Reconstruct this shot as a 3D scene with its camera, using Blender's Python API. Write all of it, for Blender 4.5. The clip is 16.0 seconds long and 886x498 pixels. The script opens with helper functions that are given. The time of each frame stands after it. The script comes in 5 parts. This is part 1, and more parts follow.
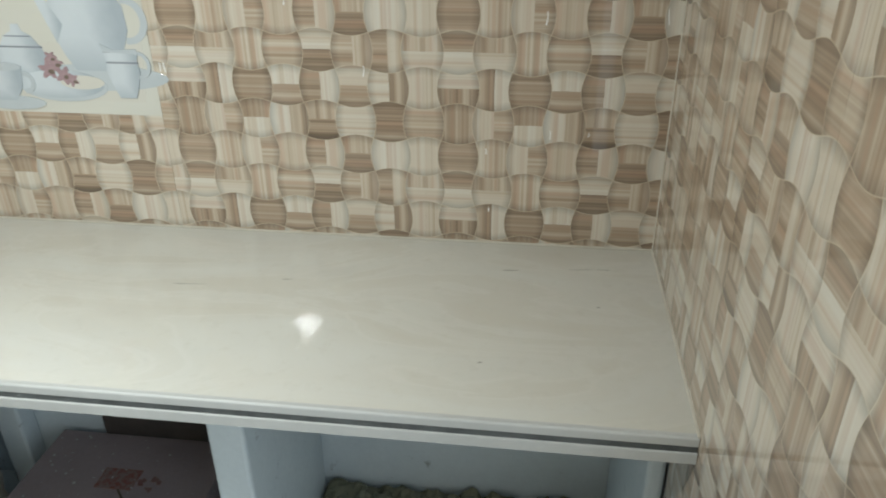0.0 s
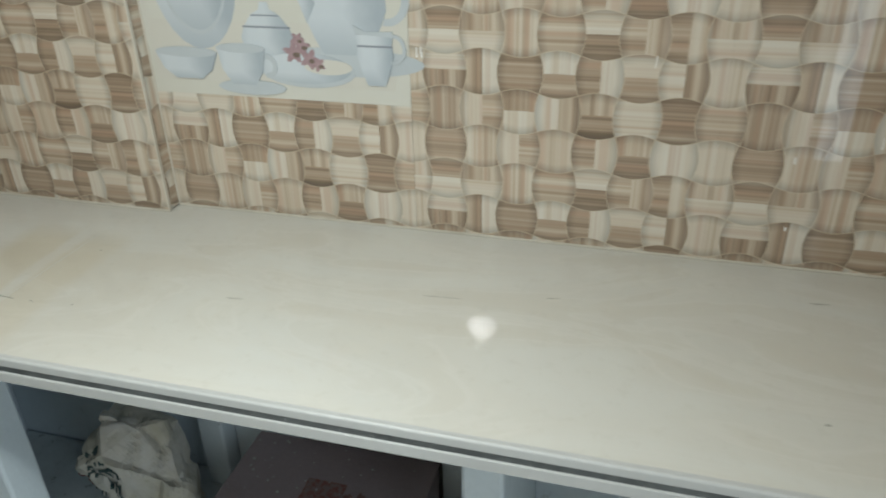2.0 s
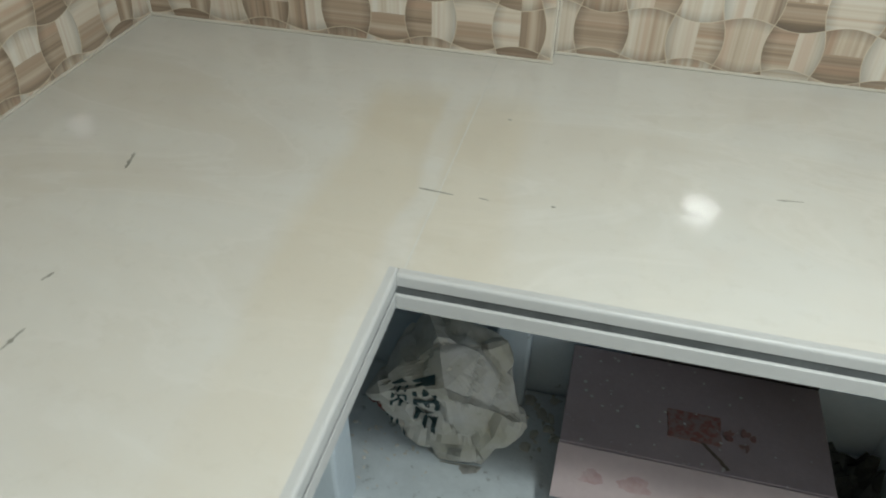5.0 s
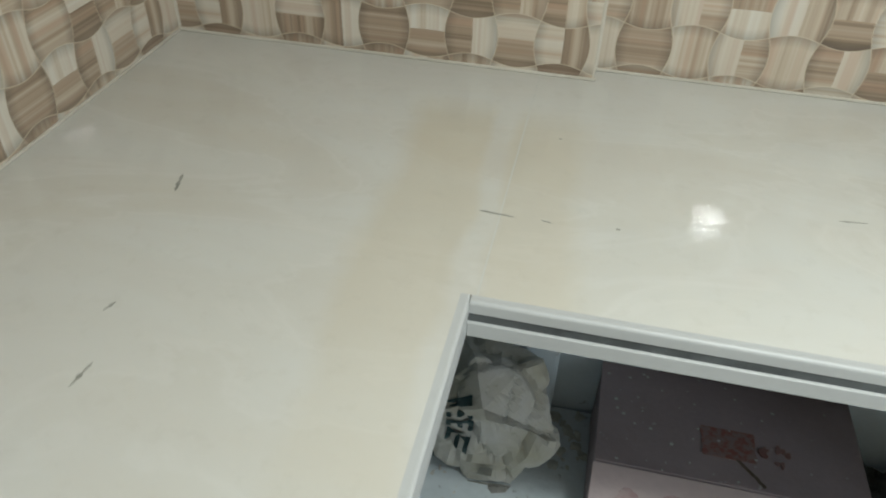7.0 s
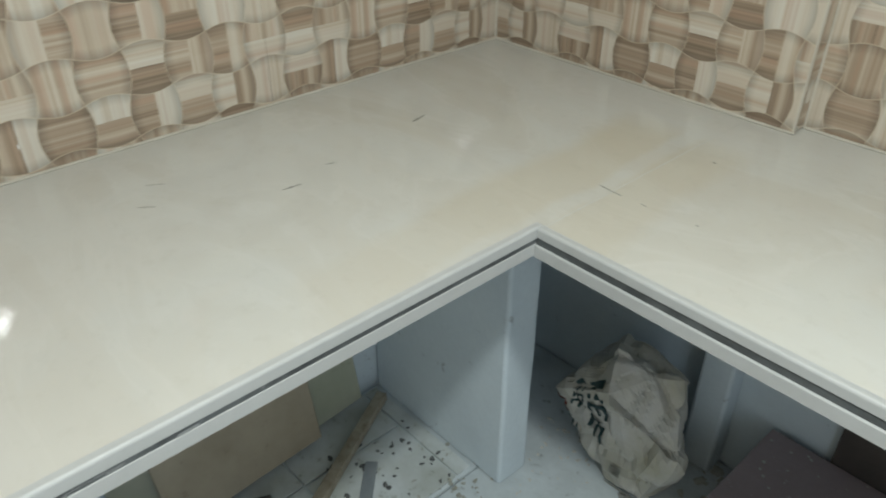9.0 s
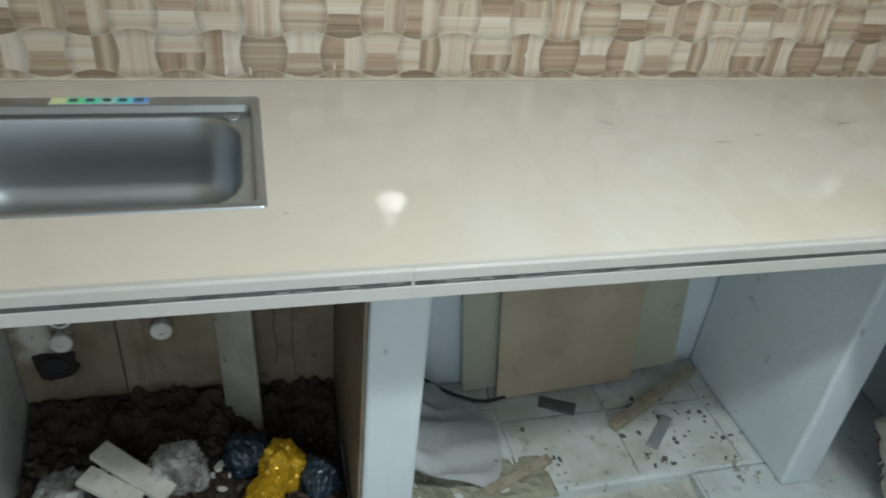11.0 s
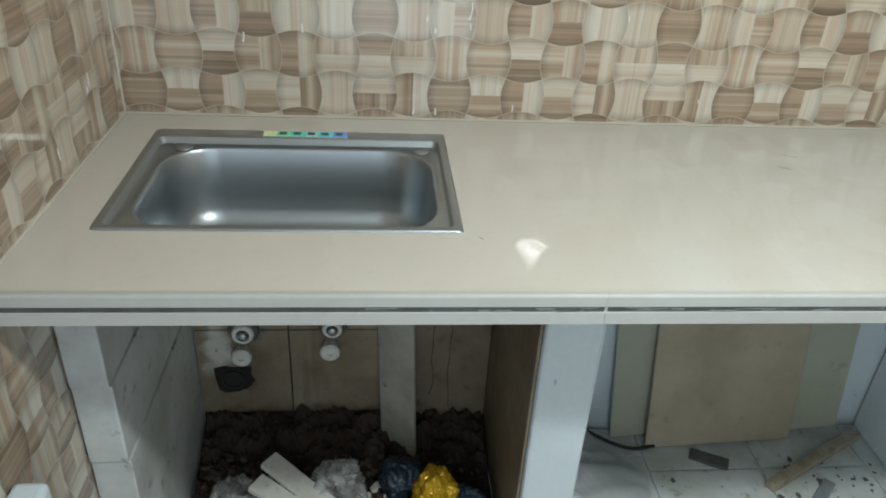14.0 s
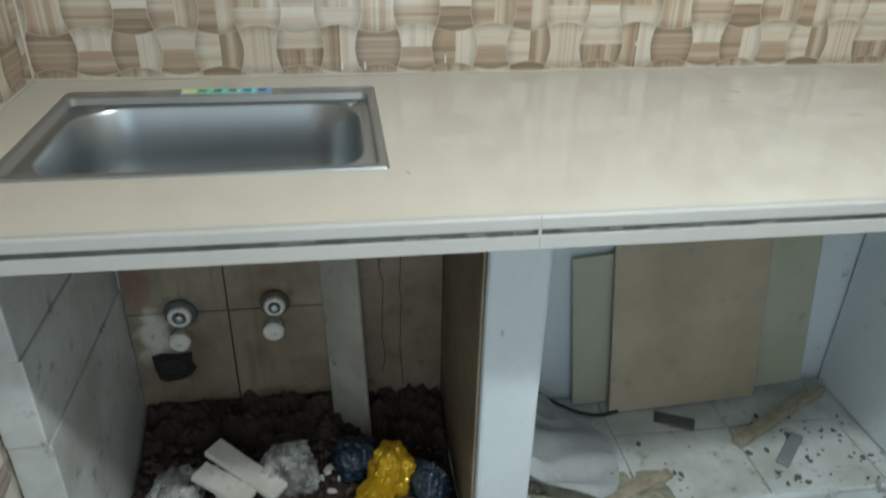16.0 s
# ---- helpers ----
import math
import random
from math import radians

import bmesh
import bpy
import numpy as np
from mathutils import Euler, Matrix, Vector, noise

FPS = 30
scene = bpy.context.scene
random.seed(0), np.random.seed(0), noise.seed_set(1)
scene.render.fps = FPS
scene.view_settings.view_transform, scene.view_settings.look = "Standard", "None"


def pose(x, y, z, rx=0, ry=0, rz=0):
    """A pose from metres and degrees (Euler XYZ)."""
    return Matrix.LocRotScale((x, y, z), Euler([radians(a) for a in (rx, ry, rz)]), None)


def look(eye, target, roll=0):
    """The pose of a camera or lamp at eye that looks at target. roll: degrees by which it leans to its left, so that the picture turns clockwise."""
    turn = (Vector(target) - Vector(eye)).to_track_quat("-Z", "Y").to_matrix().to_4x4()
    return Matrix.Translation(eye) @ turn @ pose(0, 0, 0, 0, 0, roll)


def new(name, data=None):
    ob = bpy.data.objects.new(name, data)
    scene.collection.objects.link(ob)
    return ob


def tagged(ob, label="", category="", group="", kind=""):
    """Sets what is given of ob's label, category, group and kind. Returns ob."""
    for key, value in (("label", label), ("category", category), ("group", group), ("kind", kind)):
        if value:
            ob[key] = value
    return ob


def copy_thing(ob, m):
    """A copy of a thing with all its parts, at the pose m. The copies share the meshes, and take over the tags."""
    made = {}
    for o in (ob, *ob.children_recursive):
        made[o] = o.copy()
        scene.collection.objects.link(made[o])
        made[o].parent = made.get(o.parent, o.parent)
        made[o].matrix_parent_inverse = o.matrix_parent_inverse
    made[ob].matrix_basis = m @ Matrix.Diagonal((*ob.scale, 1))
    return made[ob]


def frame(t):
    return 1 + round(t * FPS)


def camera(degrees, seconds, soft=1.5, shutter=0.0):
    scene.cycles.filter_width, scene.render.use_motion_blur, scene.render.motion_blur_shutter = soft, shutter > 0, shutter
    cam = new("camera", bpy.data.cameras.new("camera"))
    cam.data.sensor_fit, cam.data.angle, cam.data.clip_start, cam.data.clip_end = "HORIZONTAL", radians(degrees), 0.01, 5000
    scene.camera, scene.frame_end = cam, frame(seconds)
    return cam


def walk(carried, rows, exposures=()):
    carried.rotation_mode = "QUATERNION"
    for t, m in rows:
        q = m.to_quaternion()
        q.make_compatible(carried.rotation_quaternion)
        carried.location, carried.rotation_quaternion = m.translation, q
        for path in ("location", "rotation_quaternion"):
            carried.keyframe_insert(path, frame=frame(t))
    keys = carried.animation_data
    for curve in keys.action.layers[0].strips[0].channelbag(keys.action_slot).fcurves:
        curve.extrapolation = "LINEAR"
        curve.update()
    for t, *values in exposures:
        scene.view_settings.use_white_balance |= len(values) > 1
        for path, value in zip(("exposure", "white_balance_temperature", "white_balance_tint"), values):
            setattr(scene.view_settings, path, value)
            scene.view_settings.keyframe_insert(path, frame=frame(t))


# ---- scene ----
cam = camera(61.4, 16.0, soft=1.9, shutter=0.4)
PATH = [
    (0, (2.2, -1.552, 1.674), (1.967, 0.205, 0.749), -0.5),
    (0.5, (2.178, -1.573, 1.65), (1.863, 0.188, 0.756), -0.2),
    (1, (2.108, -1.566, 1.663), (1.739, 0.177, 0.753), 0.9),
    (1.5, (1.972, -1.495, 1.634), (1.536, 0.215, 0.694), -1.6),
    (2, (1.824, -1.412, 1.625), (1.33, 0.28, 0.681), -1.5),
    (2.5, (1.704, -1.371, 1.61), (1.238, 0.292, 0.6), 1.8),
    (3, (1.521, -1.388, 1.614), (1.024, 0.259, 0.594), 0.0),
    (3.5, (1.346, -1.399, 1.58), (0.853, 0.21, 0.498), 0.4),
    (4, (1.121, -1.311, 1.492), (0.694, 0.289, 0.371), -0.3),
    (4.5, (0.964, -1.251, 1.437), (0.526, 0.236, 0.173), 0.9),
    (4.7, (0.914, -1.229, 1.431), (0.507, 0.265, 0.165), 1.0),
    (6.8, (0.719, -1.219, 1.432), (0.46, 0.323, 0.185), 2.2),
    (7, (0.745, -1.221, 1.433), (0.432, 0.308, 0.183), 2.0),
    (7.5, (0.886, -1.213, 1.406), (0.277, 0.214, 0.144), 3.9),
    (8, (1.021, -1.241, 1.421), (0.153, 0.089, 0.206), 3.5),
    (8.2, (1.074, -1.277, 1.429), (0.125, 0.044, 0.265), 2.0),
    (10.3, (1.371, -1.505, 1.449), (-0.133, -0.834, 0.313), 5.4),
    (10.5, (1.38, -1.568, 1.444), (-0.144, -0.957, 0.302), 5.7),
    (11, (1.424, -1.679, 1.443), (-0.172, -1.202, 0.337), 6.1),
    (11.5, (1.44, -1.735, 1.439), (-0.189, -1.378, 0.335), 5.9),
    (12, (1.451, -1.79, 1.433), (-0.223, -1.615, 0.353), 4.9),
    (12.5, (1.459, -1.825, 1.423), (-0.251, -1.684, 0.394), 4.4),
    (13, (1.468, -1.821, 1.425), (-0.244, -1.679, 0.401), 3.8),
    (13.5, (1.471, -1.818, 1.431), (-0.246, -1.676, 0.416), 3.6),
    (14, (1.473, -1.801, 1.429), (-0.247, -1.617, 0.425), 3.4),
    (14.5, (1.479, -1.788, 1.429), (-0.244, -1.58, 0.435), 3.0),
    (15, (1.476, -1.768, 1.417), (-0.272, -1.501, 0.481), 2.8),
    (15.5, (1.469, -1.747, 1.359), (-0.307, -1.445, 0.491), 2.4),
    (16, (1.477, -1.734, 1.299), (-0.254, -1.474, 0.332), 1.3),
]
walk(cam, [(t, look(eye, target, roll)) for t, eye, target, roll in PATH],
     exposures=[(0.0, 0.10), (1.0, 0.06), (1.5, 0.04), (2.0, -0.06), (2.5, -0.15), (3.5, -0.24), (4.5, -0.07), (7.0, 0.0), (8.2, -0.07), (10.5, -0.02), (11.0, 0.06), (11.5, 0.12), (14.5, 0.07), (15.5, -0.03), (16.0, 0.12)])

# ---- light: one round LED bulb hanging over the middle of the kitchen ----
LAMP = (1.240, -1.130, 1.935)
world = bpy.data.worlds.new("world")
scene.world = world
world.use_nodes = True
world.node_tree.nodes["Background"].inputs[0].default_value = (0.75, 0.85, 1.0, 1)
world.node_tree.nodes["Background"].inputs[1].default_value = 0.05
lamp_data = bpy.data.lights.new("led_light", "POINT")
lamp_data.shadow_soft_size, lamp_data.energy = 0.035, 19.0
lamp_data.color = (0.912, 0.99, 0.978)
led_light = new("led_light", lamp_data)
led_light.location = LAMP
down_fill_data = bpy.data.lights.new("led_disc", "AREA")   # fill lamp added at the bulb's place to throw more light down
down_fill_data.shape, down_fill_data.size, down_fill_data.energy, down_fill_data.color = "DISK", 0.13, 10.5, (0.912, 0.99, 0.978)
led_disc = new("led_disc", down_fill_data)
led_disc.matrix_world = look((LAMP[0], LAMP[1], LAMP[2] - 0.036), (LAMP[0], LAMP[1], 0))

# cool fill lamp in an unseen doorway, added in the east wall to brighten the bays
DOOR_Y0, DOOR_Y1, DOOR_Z = -2.10, -1.24, 2.04
door_fill_data = bpy.data.lights.new("doorway_daylight", "AREA")
door_fill_data.shape, door_fill_data.size, door_fill_data.size_y, door_fill_data.energy = "RECTANGLE", DOOR_Y1 - DOOR_Y0 - 0.04, DOOR_Z - 0.06, 11.5
door_fill_data.color = (0.76, 0.90, 1.0)
doorway_daylight = new("doorway_daylight", door_fill_data)
doorway_daylight.matrix_world = look((2.56, (DOOR_Y0 + DOOR_Y1) / 2, 1.0), (0.0, (DOOR_Y0 + DOOR_Y1) / 2, 1.0))

# ---- measures ----
H = 0.88            # worktop height
UNDER = 0.832       # underside of its edge
XE, YS = 2.475, -2.30   # east and south walls
DW, DN = 0.655, -0.627  # front edges of the two arms
PIL_X, PIL_Y = 0.75, -0.042  # the shallow pilaster in the corner
CEIL = 2.45
FLOOR = -0.045
TW, TH = 0.606, 0.308   # wall tile


# ---- node helpers ----
class Nodes:
    def __init__(self, name):
        self.mat = bpy.data.materials.new(name)
        self.mat.use_nodes = True
        self.t = self.mat.node_tree
        self.bsdf = self.t.nodes["Principled BSDF"]

    def put(self, socket, value):
        if isinstance(value, (int, float)):
            socket.default_value = value
        elif isinstance(value, tuple):
            socket.default_value = (*value, 1.0) if len(value) == 3 and len(socket.default_value) == 4 else value
        else:
            self.t.links.new(value, socket)

    def math(self, op, a, b=0.0, c=None):
        n = self.t.nodes.new("ShaderNodeMath")
        n.operation = op
        self.put(n.inputs[0], a)
        self.put(n.inputs[1], b)
        if c is not None:
            self.put(n.inputs[2], c)
        return n.outputs[0]

    def mix(self, f, a, b, kind="MIX"):
        n = self.t.nodes.new("ShaderNodeMix")
        n.data_type, n.blend_type = "RGBA", kind
        self.put(n.inputs[0], f)
        self.put(n.inputs[6], a)
        self.put(n.inputs[7], b)
        return n.outputs[2]

    def lerp(self, f, a, b):
        n = self.t.nodes.new("ShaderNodeMix")
        self.put(n.inputs[0], f)
        self.put(n.inputs[2], a)
        self.put(n.inputs[3], b)
        return n.outputs[0]

    def ramp(self, f, stops, constant=False):
        n = self.t.nodes.new("ShaderNodeValToRGB")
        r = n.color_ramp
        r.interpolation = "CONSTANT" if constant else "LINEAR"
        for k, (at, col) in enumerate(stops):
            e = r.elements[k] if k < 2 else r.elements.new(at)
            e.position = at
            e.color = (*col, 1) if isinstance(col, tuple) else (col, col, col, 1)
        self.put(n.inputs[0], f)
        return n.outputs[0]

    def coords(self, kind="Object", scale=(1, 1, 1)):
        n = self.t.nodes.new("ShaderNodeTexCoord")
        m = self.t.nodes.new("ShaderNodeMapping")
        m.inputs["Scale"].default_value = scale
        self.t.links.new(n.outputs[kind], m.inputs[0])
        return m.outputs[0]

    def place(self, scale=(1, 1, 1)):
        n = self.t.nodes.new("ShaderNodeNewGeometry")
        m = self.t.nodes.new("ShaderNodeMapping")
        m.inputs["Scale"].default_value = scale
        self.t.links.new(n.outputs["Position"], m.inputs[0])
        return m.outputs[0]

    def noise(self, vec, scale, detail=3.0, rough=0.55, dist=0.0):
        n = self.t.nodes.new("ShaderNodeTexNoise")
        self.put(n.inputs["Vector"], vec)
        n.inputs["Scale"].default_value, n.inputs["Detail"].default_value = scale, detail
        n.inputs["Roughness"].default_value, n.inputs["Distortion"].default_value = rough, dist
        return n.outputs[0]

    def noise1(self, w, scale, detail=3.0, rough=0.6):
        n = self.t.nodes.new("ShaderNodeTexNoise")
        n.noise_dimensions = "1D"
        self.put(n.inputs["W"], w)
        n.inputs["Scale"].default_value, n.inputs["Detail"].default_value = scale, detail
        n.inputs["Roughness"].default_value = rough
        return n.outputs[0]

    def split(self, colour):
        n = self.t.nodes.new("ShaderNodeSeparateColor")
        self.put(n.inputs[0], colour)
        return n.outputs

    def bump(self, height, strength=0.3, distance=0.002):
        n = self.t.nodes.new("ShaderNodeBump")
        n.inputs["Strength"].default_value, n.inputs["Distance"].default_value = strength, distance
        self.put(n.inputs["Height"], height)
        self.t.links.new(n.outputs[0], self.bsdf.inputs["Normal"])

    def done(self, colour, rough=0.5, metal=0.0, coat=0.0, spec=None):
        self.put(self.bsdf.inputs["Base Color"], colour)
        self.put(self.bsdf.inputs["Roughness"], rough)
        self.put(self.bsdf.inputs["Metallic"], metal)
        if coat:
            self.bsdf.inputs["Coat Weight"].default_value = coat
            self.bsdf.inputs["Coat Roughness"].default_value = 0.05
        if spec is not None:
            self.bsdf.inputs["Specular IOR Level"].default_value = spec
        return self.mat


def worn(name, base, dark, scale=6.0, rough=0.6, spots=0.0, bump=0.25, fine=60.0, metal=0.0, spot_col=(0.05, 0.045, 0.04)):
    """A plain surface with stains, grain and fine relief."""
    n = Nodes(name)
    p = n.place()
    big = n.noise(p, scale, 4.0, 0.6)
    small = n.noise(p, fine, 3.0, 0.6)
    c = n.mix(n.ramp(big, [(0.35, 0.0), (0.7, 1.0)]), base, dark)
    c = n.mix(n.math("MULTIPLY", small, 0.25), c, tuple(v * 0.6 for v in base))
    if spots:
        c = n.mix(n.ramp(n.noise(p, scale * 4, 4.0, 0.7), [(0.66 - spots * 0.2, 0.0), (0.74, 0.85)]), c, spot_col)
    n.bump(n.math("ADD", small, n.math("MULTIPLY", big, 2.0)), bump, 0.003)
    return n.done(c, n.lerp(small, rough * 0.8, min(1.0, rough * 1.2)), metal)


# ---- wall tile: a printed basket weave, eight by four cells on a tile ----
# each cell: split axis (n none, x, y), then tone and stripe direction of its two halves
CELLS = (
    "y7h6v y8h4h y7h5v n6v- n5h- y3h7h x5h5v x4h6v "
    "n7v- n4h- x7v5v x7v5h n6v- x4h7v y3h5v n8v- "
    "n5h- n4v- x7v5h y7v4v x8v5v y3h5v n7h- n3h- "
    "n7v- y4v7h x4v8v n4h- y4h8v x4h8v y4h7h x7h4v"
).split()


def tile_material():
    n = Nodes("weave_print_tile")
    uv = n.t.nodes.new("ShaderNodeUVMap")
    uv.uv_map = "UVMap"
    sep = n.t.nodes.new("ShaderNodeSeparateXYZ")
    n.t.links.new(uv.outputs[0], sep.inputs[0])
    x, z = n.math("ADD", sep.outputs[0], 0.5), n.math("ADD", sep.outputs[1], 0.5)
    px, pz = n.math("MULTIPLY", x, math.pi), n.math("MULTIPLY", z, math.pi)
    wx = n.math("MULTIPLY", n.math("COSINE", px), n.math("SINE", pz))
    wz = n.math("MULTIPLY", n.math("COSINE", pz), n.math("SINE", px))
    X = n.math("MULTIPLY_ADD", wx, 0.105, x)
    Z = n.math("MULTIPLY_ADD", wz, -0.105, z)
    i, k = n.math("FLOOR", X), n.math("FLOOR", Z)
    fx, fz = n.math("SUBTRACT", X, i), n.math("SUBTRACT", Z, k)
    im, km = n.math("FLOORED_MODULO", i, 8.0), n.math("FLOORED_MODULO", k, 4.0)
    ident = n.math("MULTIPLY_ADD", km, 8.0, im)
    at = n.math("DIVIDE", n.math("ADD", ident, 0.5), 32.0)
    tones, ways = [], []
    for c, code in enumerate(CELLS):
        t1 = int(code[1]) / 10
        t2 = int(code[3]) / 10 if code[0] != "n" else t1
        d1 = 1.0 if code[2] == "h" else 0.0
        d2 = (1.0 if code[4] == "h" else 0.0) if code[0] != "n" else d1
        tones.append((c / 32, (t1, t2, {"n": 0.0, "x": 0.5, "y": 1.0}[code[0]])))
        ways.append((c / 32, (d1, d2, 0.0)))
    tone, way = n.split(n.ramp(at, tones, True)), n.split(n.ramp(at, ways, True))
    on_y = n.math("GREATER_THAN", tone[2], 0.75)
    any_split = n.math("GREATER_THAN", tone[2], 0.25)
    cut = n.math("GREATER_THAN", n.lerp(on_y, fx, fz), 0.52)
    half = n.math("MULTIPLY", cut, any_split)
    level = n.math("MULTIPLY_ADD", n.math("SUBTRACT", n.lerp(half, tone[0], tone[1]), 0.57), 1.22, 0.555)
    across = n.lerp(n.lerp(half, way[0], way[1]), n.math("SUBTRACT", x, i), n.math("SUBTRACT", z, k))
    seed = n.math("MULTIPLY_ADD", ident, 7.31, n.math("MULTIPLY", half, 3.7))
    along = n.noise1(n.math("ADD", across, seed), 3.0, 1.0, 0.5)
    fine = n.noise1(n.math("ADD", across, seed), 13.0, 1.5, 0.5)
    v = n.math("ADD", level, n.math("MULTIPLY", n.math("SUBTRACT", along, 0.5), 0.62))
    v = n.math("ADD", v, n.math("MULTIPLY", n.math("SUBTRACT", fine, 0.5), 0.36))
    info = n.t.nodes.new("ShaderNodeObjectInfo")
    v = n.math("ADD", v, n.math("MULTIPLY", n.math("SUBTRACT", info.outputs["Random"], 0.5), 0.06))
    col = n.ramp(v, [(0.08, (0.165, 0.115, 0.073)), (0.32, (0.325, 0.238, 0.163)), (0.55, (0.495, 0.410, 0.312)),
                     (0.72, (0.585, 0.520, 0.425)), (0.95, (0.645, 0.610, 0.535))])
    pink = n.noise1(n.math("ADD", across, n.math("ADD", seed, 40.0)), 3.0, 2.0)
    col = n.mix(n.ramp(pink, [(0.50, 0.0), (0.68, 0.48)]), col, (0.44, 0.275, 0.185))
    grain = n.noise(n.place(), 260.0, 2.0)
    col = n.mix(n.math("MULTIPLY", grain, 0.14), col, (0.38, 0.31, 0.23))
    # printed roundness of each strip, and the pale line between strips
    ex = n.math("MINIMUM", fx, n.math("SUBTRACT", 1.0, fx))
    ez = n.math("MINIMUM", fz, n.math("SUBTRACT", 1.0, fz))
    odd = n.math("FLOORED_MODULO", n.math("ADD", i, k), 2.0)
    shade = n.ramp(n.lerp(odd, ex, ez), [(0.0, 0.60), (0.24, 1.0)])
    col = n.mix(1.0, col, shade, "MULTIPLY")
    edge = n.math("MINIMUM", ex, ez)
    col = n.mix(n.ramp(edge, [(0.006, 0.6), (0.013, 0.0)]), col, (0.62, 0.53, 0.39))
    n.bump(n.math("ADD", n.math("MULTIPLY", n.ramp(edge, [(0.0, 0.0), (0.05, 1.0)]), 0.6), n.noise(n.place(), 9.0, 1.0)), 0.10, 0.0012)
    # a satin print under a clear glaze
    n.put(n.bsdf.inputs["Coat Weight"], 1.0)
    n.put(n.bsdf.inputs["Coat Roughness"], 0.03)
    n.put(n.bsdf.inputs["Coat IOR"], 1.55)
    return n.done(col, 0.42, 0.0, spec=0.5)


def marble_material():
    n = Nodes("cream_marble_slab")
    p = n.place()
    vein = n.noise(n.place((1.0, 2.6, 1.0)), 1.9, 5.0, 0.55, 1.2)
    broad = n.noise(p, 1.3, 2.0)
    fine = n.noise(p, 34.0, 4.0, 0.65)
    c = n.mix(n.ramp(vein, [(0.34, 0.0), (0.64, 0.85)]), (0.585, 0.575, 0.525), (0.55, 0.52, 0.45))
    c = n.mix(n.ramp(n.math("ABSOLUTE", n.math("SUBTRACT", vein, 0.5)), [(0.0, 0.30), (0.03, 0.0)]), c, (0.64, 0.62, 0.57))
    c = n.mix(n.ramp(broad, [(0.45, 0.0), (0.7, 0.5)]), c, (0.60, 0.59, 0.55))
    # yellow band by the corner joint
    sep = n.t.nodes.new("ShaderNodeSeparateXYZ")
    n.t.links.new(p, sep.inputs[0])
    wob = n.math("ADD", n.math("MULTIPLY_ADD", n.noise(p, 5.0, 3.0), 0.07, sep.outputs[0]), n.math("MULTIPLY", sep.outputs[1], 0.045))
    band = n.ramp(wob, [(0.505, 0.0), (0.535, 0.52), (0.63, 0.50), (0.645, 0.06), (0.665, 0.06), (0.68, 0.42), (0.755, 0.38), (0.785, 0.0)])
    reach = n.ramp(n.math("MULTIPLY", sep.outputs[1], -1.0), [(0.15, 0.0), (0.23, 1.0), (0.52, 0.85), (0.95, 0.25), (1.0, 0.0)])
    c = n.mix(n.math("MULTIPLY", band, reach), c, (0.53, 0.463, 0.335))
    # the slab by the sink is a warmer piece of stone
    warm = n.ramp(n.math("MULTIPLY", sep.outputs[1], -0.5), [(0.50, 0.0), (0.80, 0.62)])
    west = n.math("LESS_THAN", sep.outputs[0], 0.655)
    c = n.mix(n.math("MULTIPLY", warm, west), c, (0.595, 0.55, 0.485))
    c = n.mix(n.ramp(fine, [(0.55, 0.0), (0.8, 0.22)]), c, (0.42, 0.39, 0.32))
    n.bump(n.noise(p, 5.0, 1.0), 0.05, 0.002)
    return n.done(c, n.ramp(n.noise(p, 7.0, 4.0), [(0.3, 0.012), (0.75, 0.045)]), 0.0, spec=0.6)


M_TILE = tile_material()
M_MARBLE = marble_material()
M_EDGE = worn("worktop_edge", (0.50, 0.505, 0.49), (0.44, 0.445, 0.43), 3.0, 0.45, bump=0.05)
M_JOINT = worn("joint_filler", (0.595, 0.59, 0.54), (0.57, 0.555, 0.50), 12.0, 0.2)
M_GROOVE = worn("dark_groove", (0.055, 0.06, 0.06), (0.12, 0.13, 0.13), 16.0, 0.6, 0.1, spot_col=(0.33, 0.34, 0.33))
M_WEAR = worn("scratched_filler", (0.26, 0.27, 0.265), (0.16, 0.165, 0.16), 60.0, 0.7)
M_PLASTER = worn("whitewashed_plaster", (0.68, 0.76, 0.80), (0.60, 0.68, 0.73), 3.5, 0.75, 0.05, 0.3, 70.0, spot_col=(0.25, 0.27, 0.28))
M_WALL = worn("painted_wall", (0.66, 0.67, 0.66), (0.58, 0.59, 0.58), 2.0, 0.7)
M_CEIL = worn("ceiling_paint", (0.74, 0.74, 0.73), (0.68, 0.68, 0.67), 2.0, 0.8)
M_CEMENT = worn("grey_cement", (0.54, 0.55, 0.51), (0.40, 0.41, 0.36), 5.0, 0.85, 0.3, 0.7, 45.0)
# mostly unseen floor, made pale so it bounces light into the bays
M_FLOORBOUNCE = worn("pale_bounce_floor", (0.68, 0.69, 0.67), (0.54, 0.55, 0.52), 4.0, 0.6, 0.1, 0.3, 50.0)
M_BASE = worn("limewashed_base", (0.66, 0.72, 0.74), (0.50, 0.55, 0.56), 6.0, 0.8, 0.22, 0.5, 50.0, spot_col=(0.10, 0.10, 0.085))
M_DAB = worn("white_grout_dab", (0.82, 0.82, 0.80), (0.72, 0.72, 0.70), 40.0, 0.6)
M_GROUT = worn("grout", (0.62, 0.58, 0.50), (0.5, 0.46, 0.38), 8.0, 0.8)
M_UNDER = worn("slab_underside", (0.42, 0.43, 0.43), (0.33, 0.34, 0.34), 5.0, 0.85)
M_DIRT = worn("dark_dirt", (0.030, 0.017, 0.012), (0.055, 0.037, 0.027), 18.0, 0.95, 0.5, 1.0, 110.0, spot_col=(0.012, 0.008, 0.006))


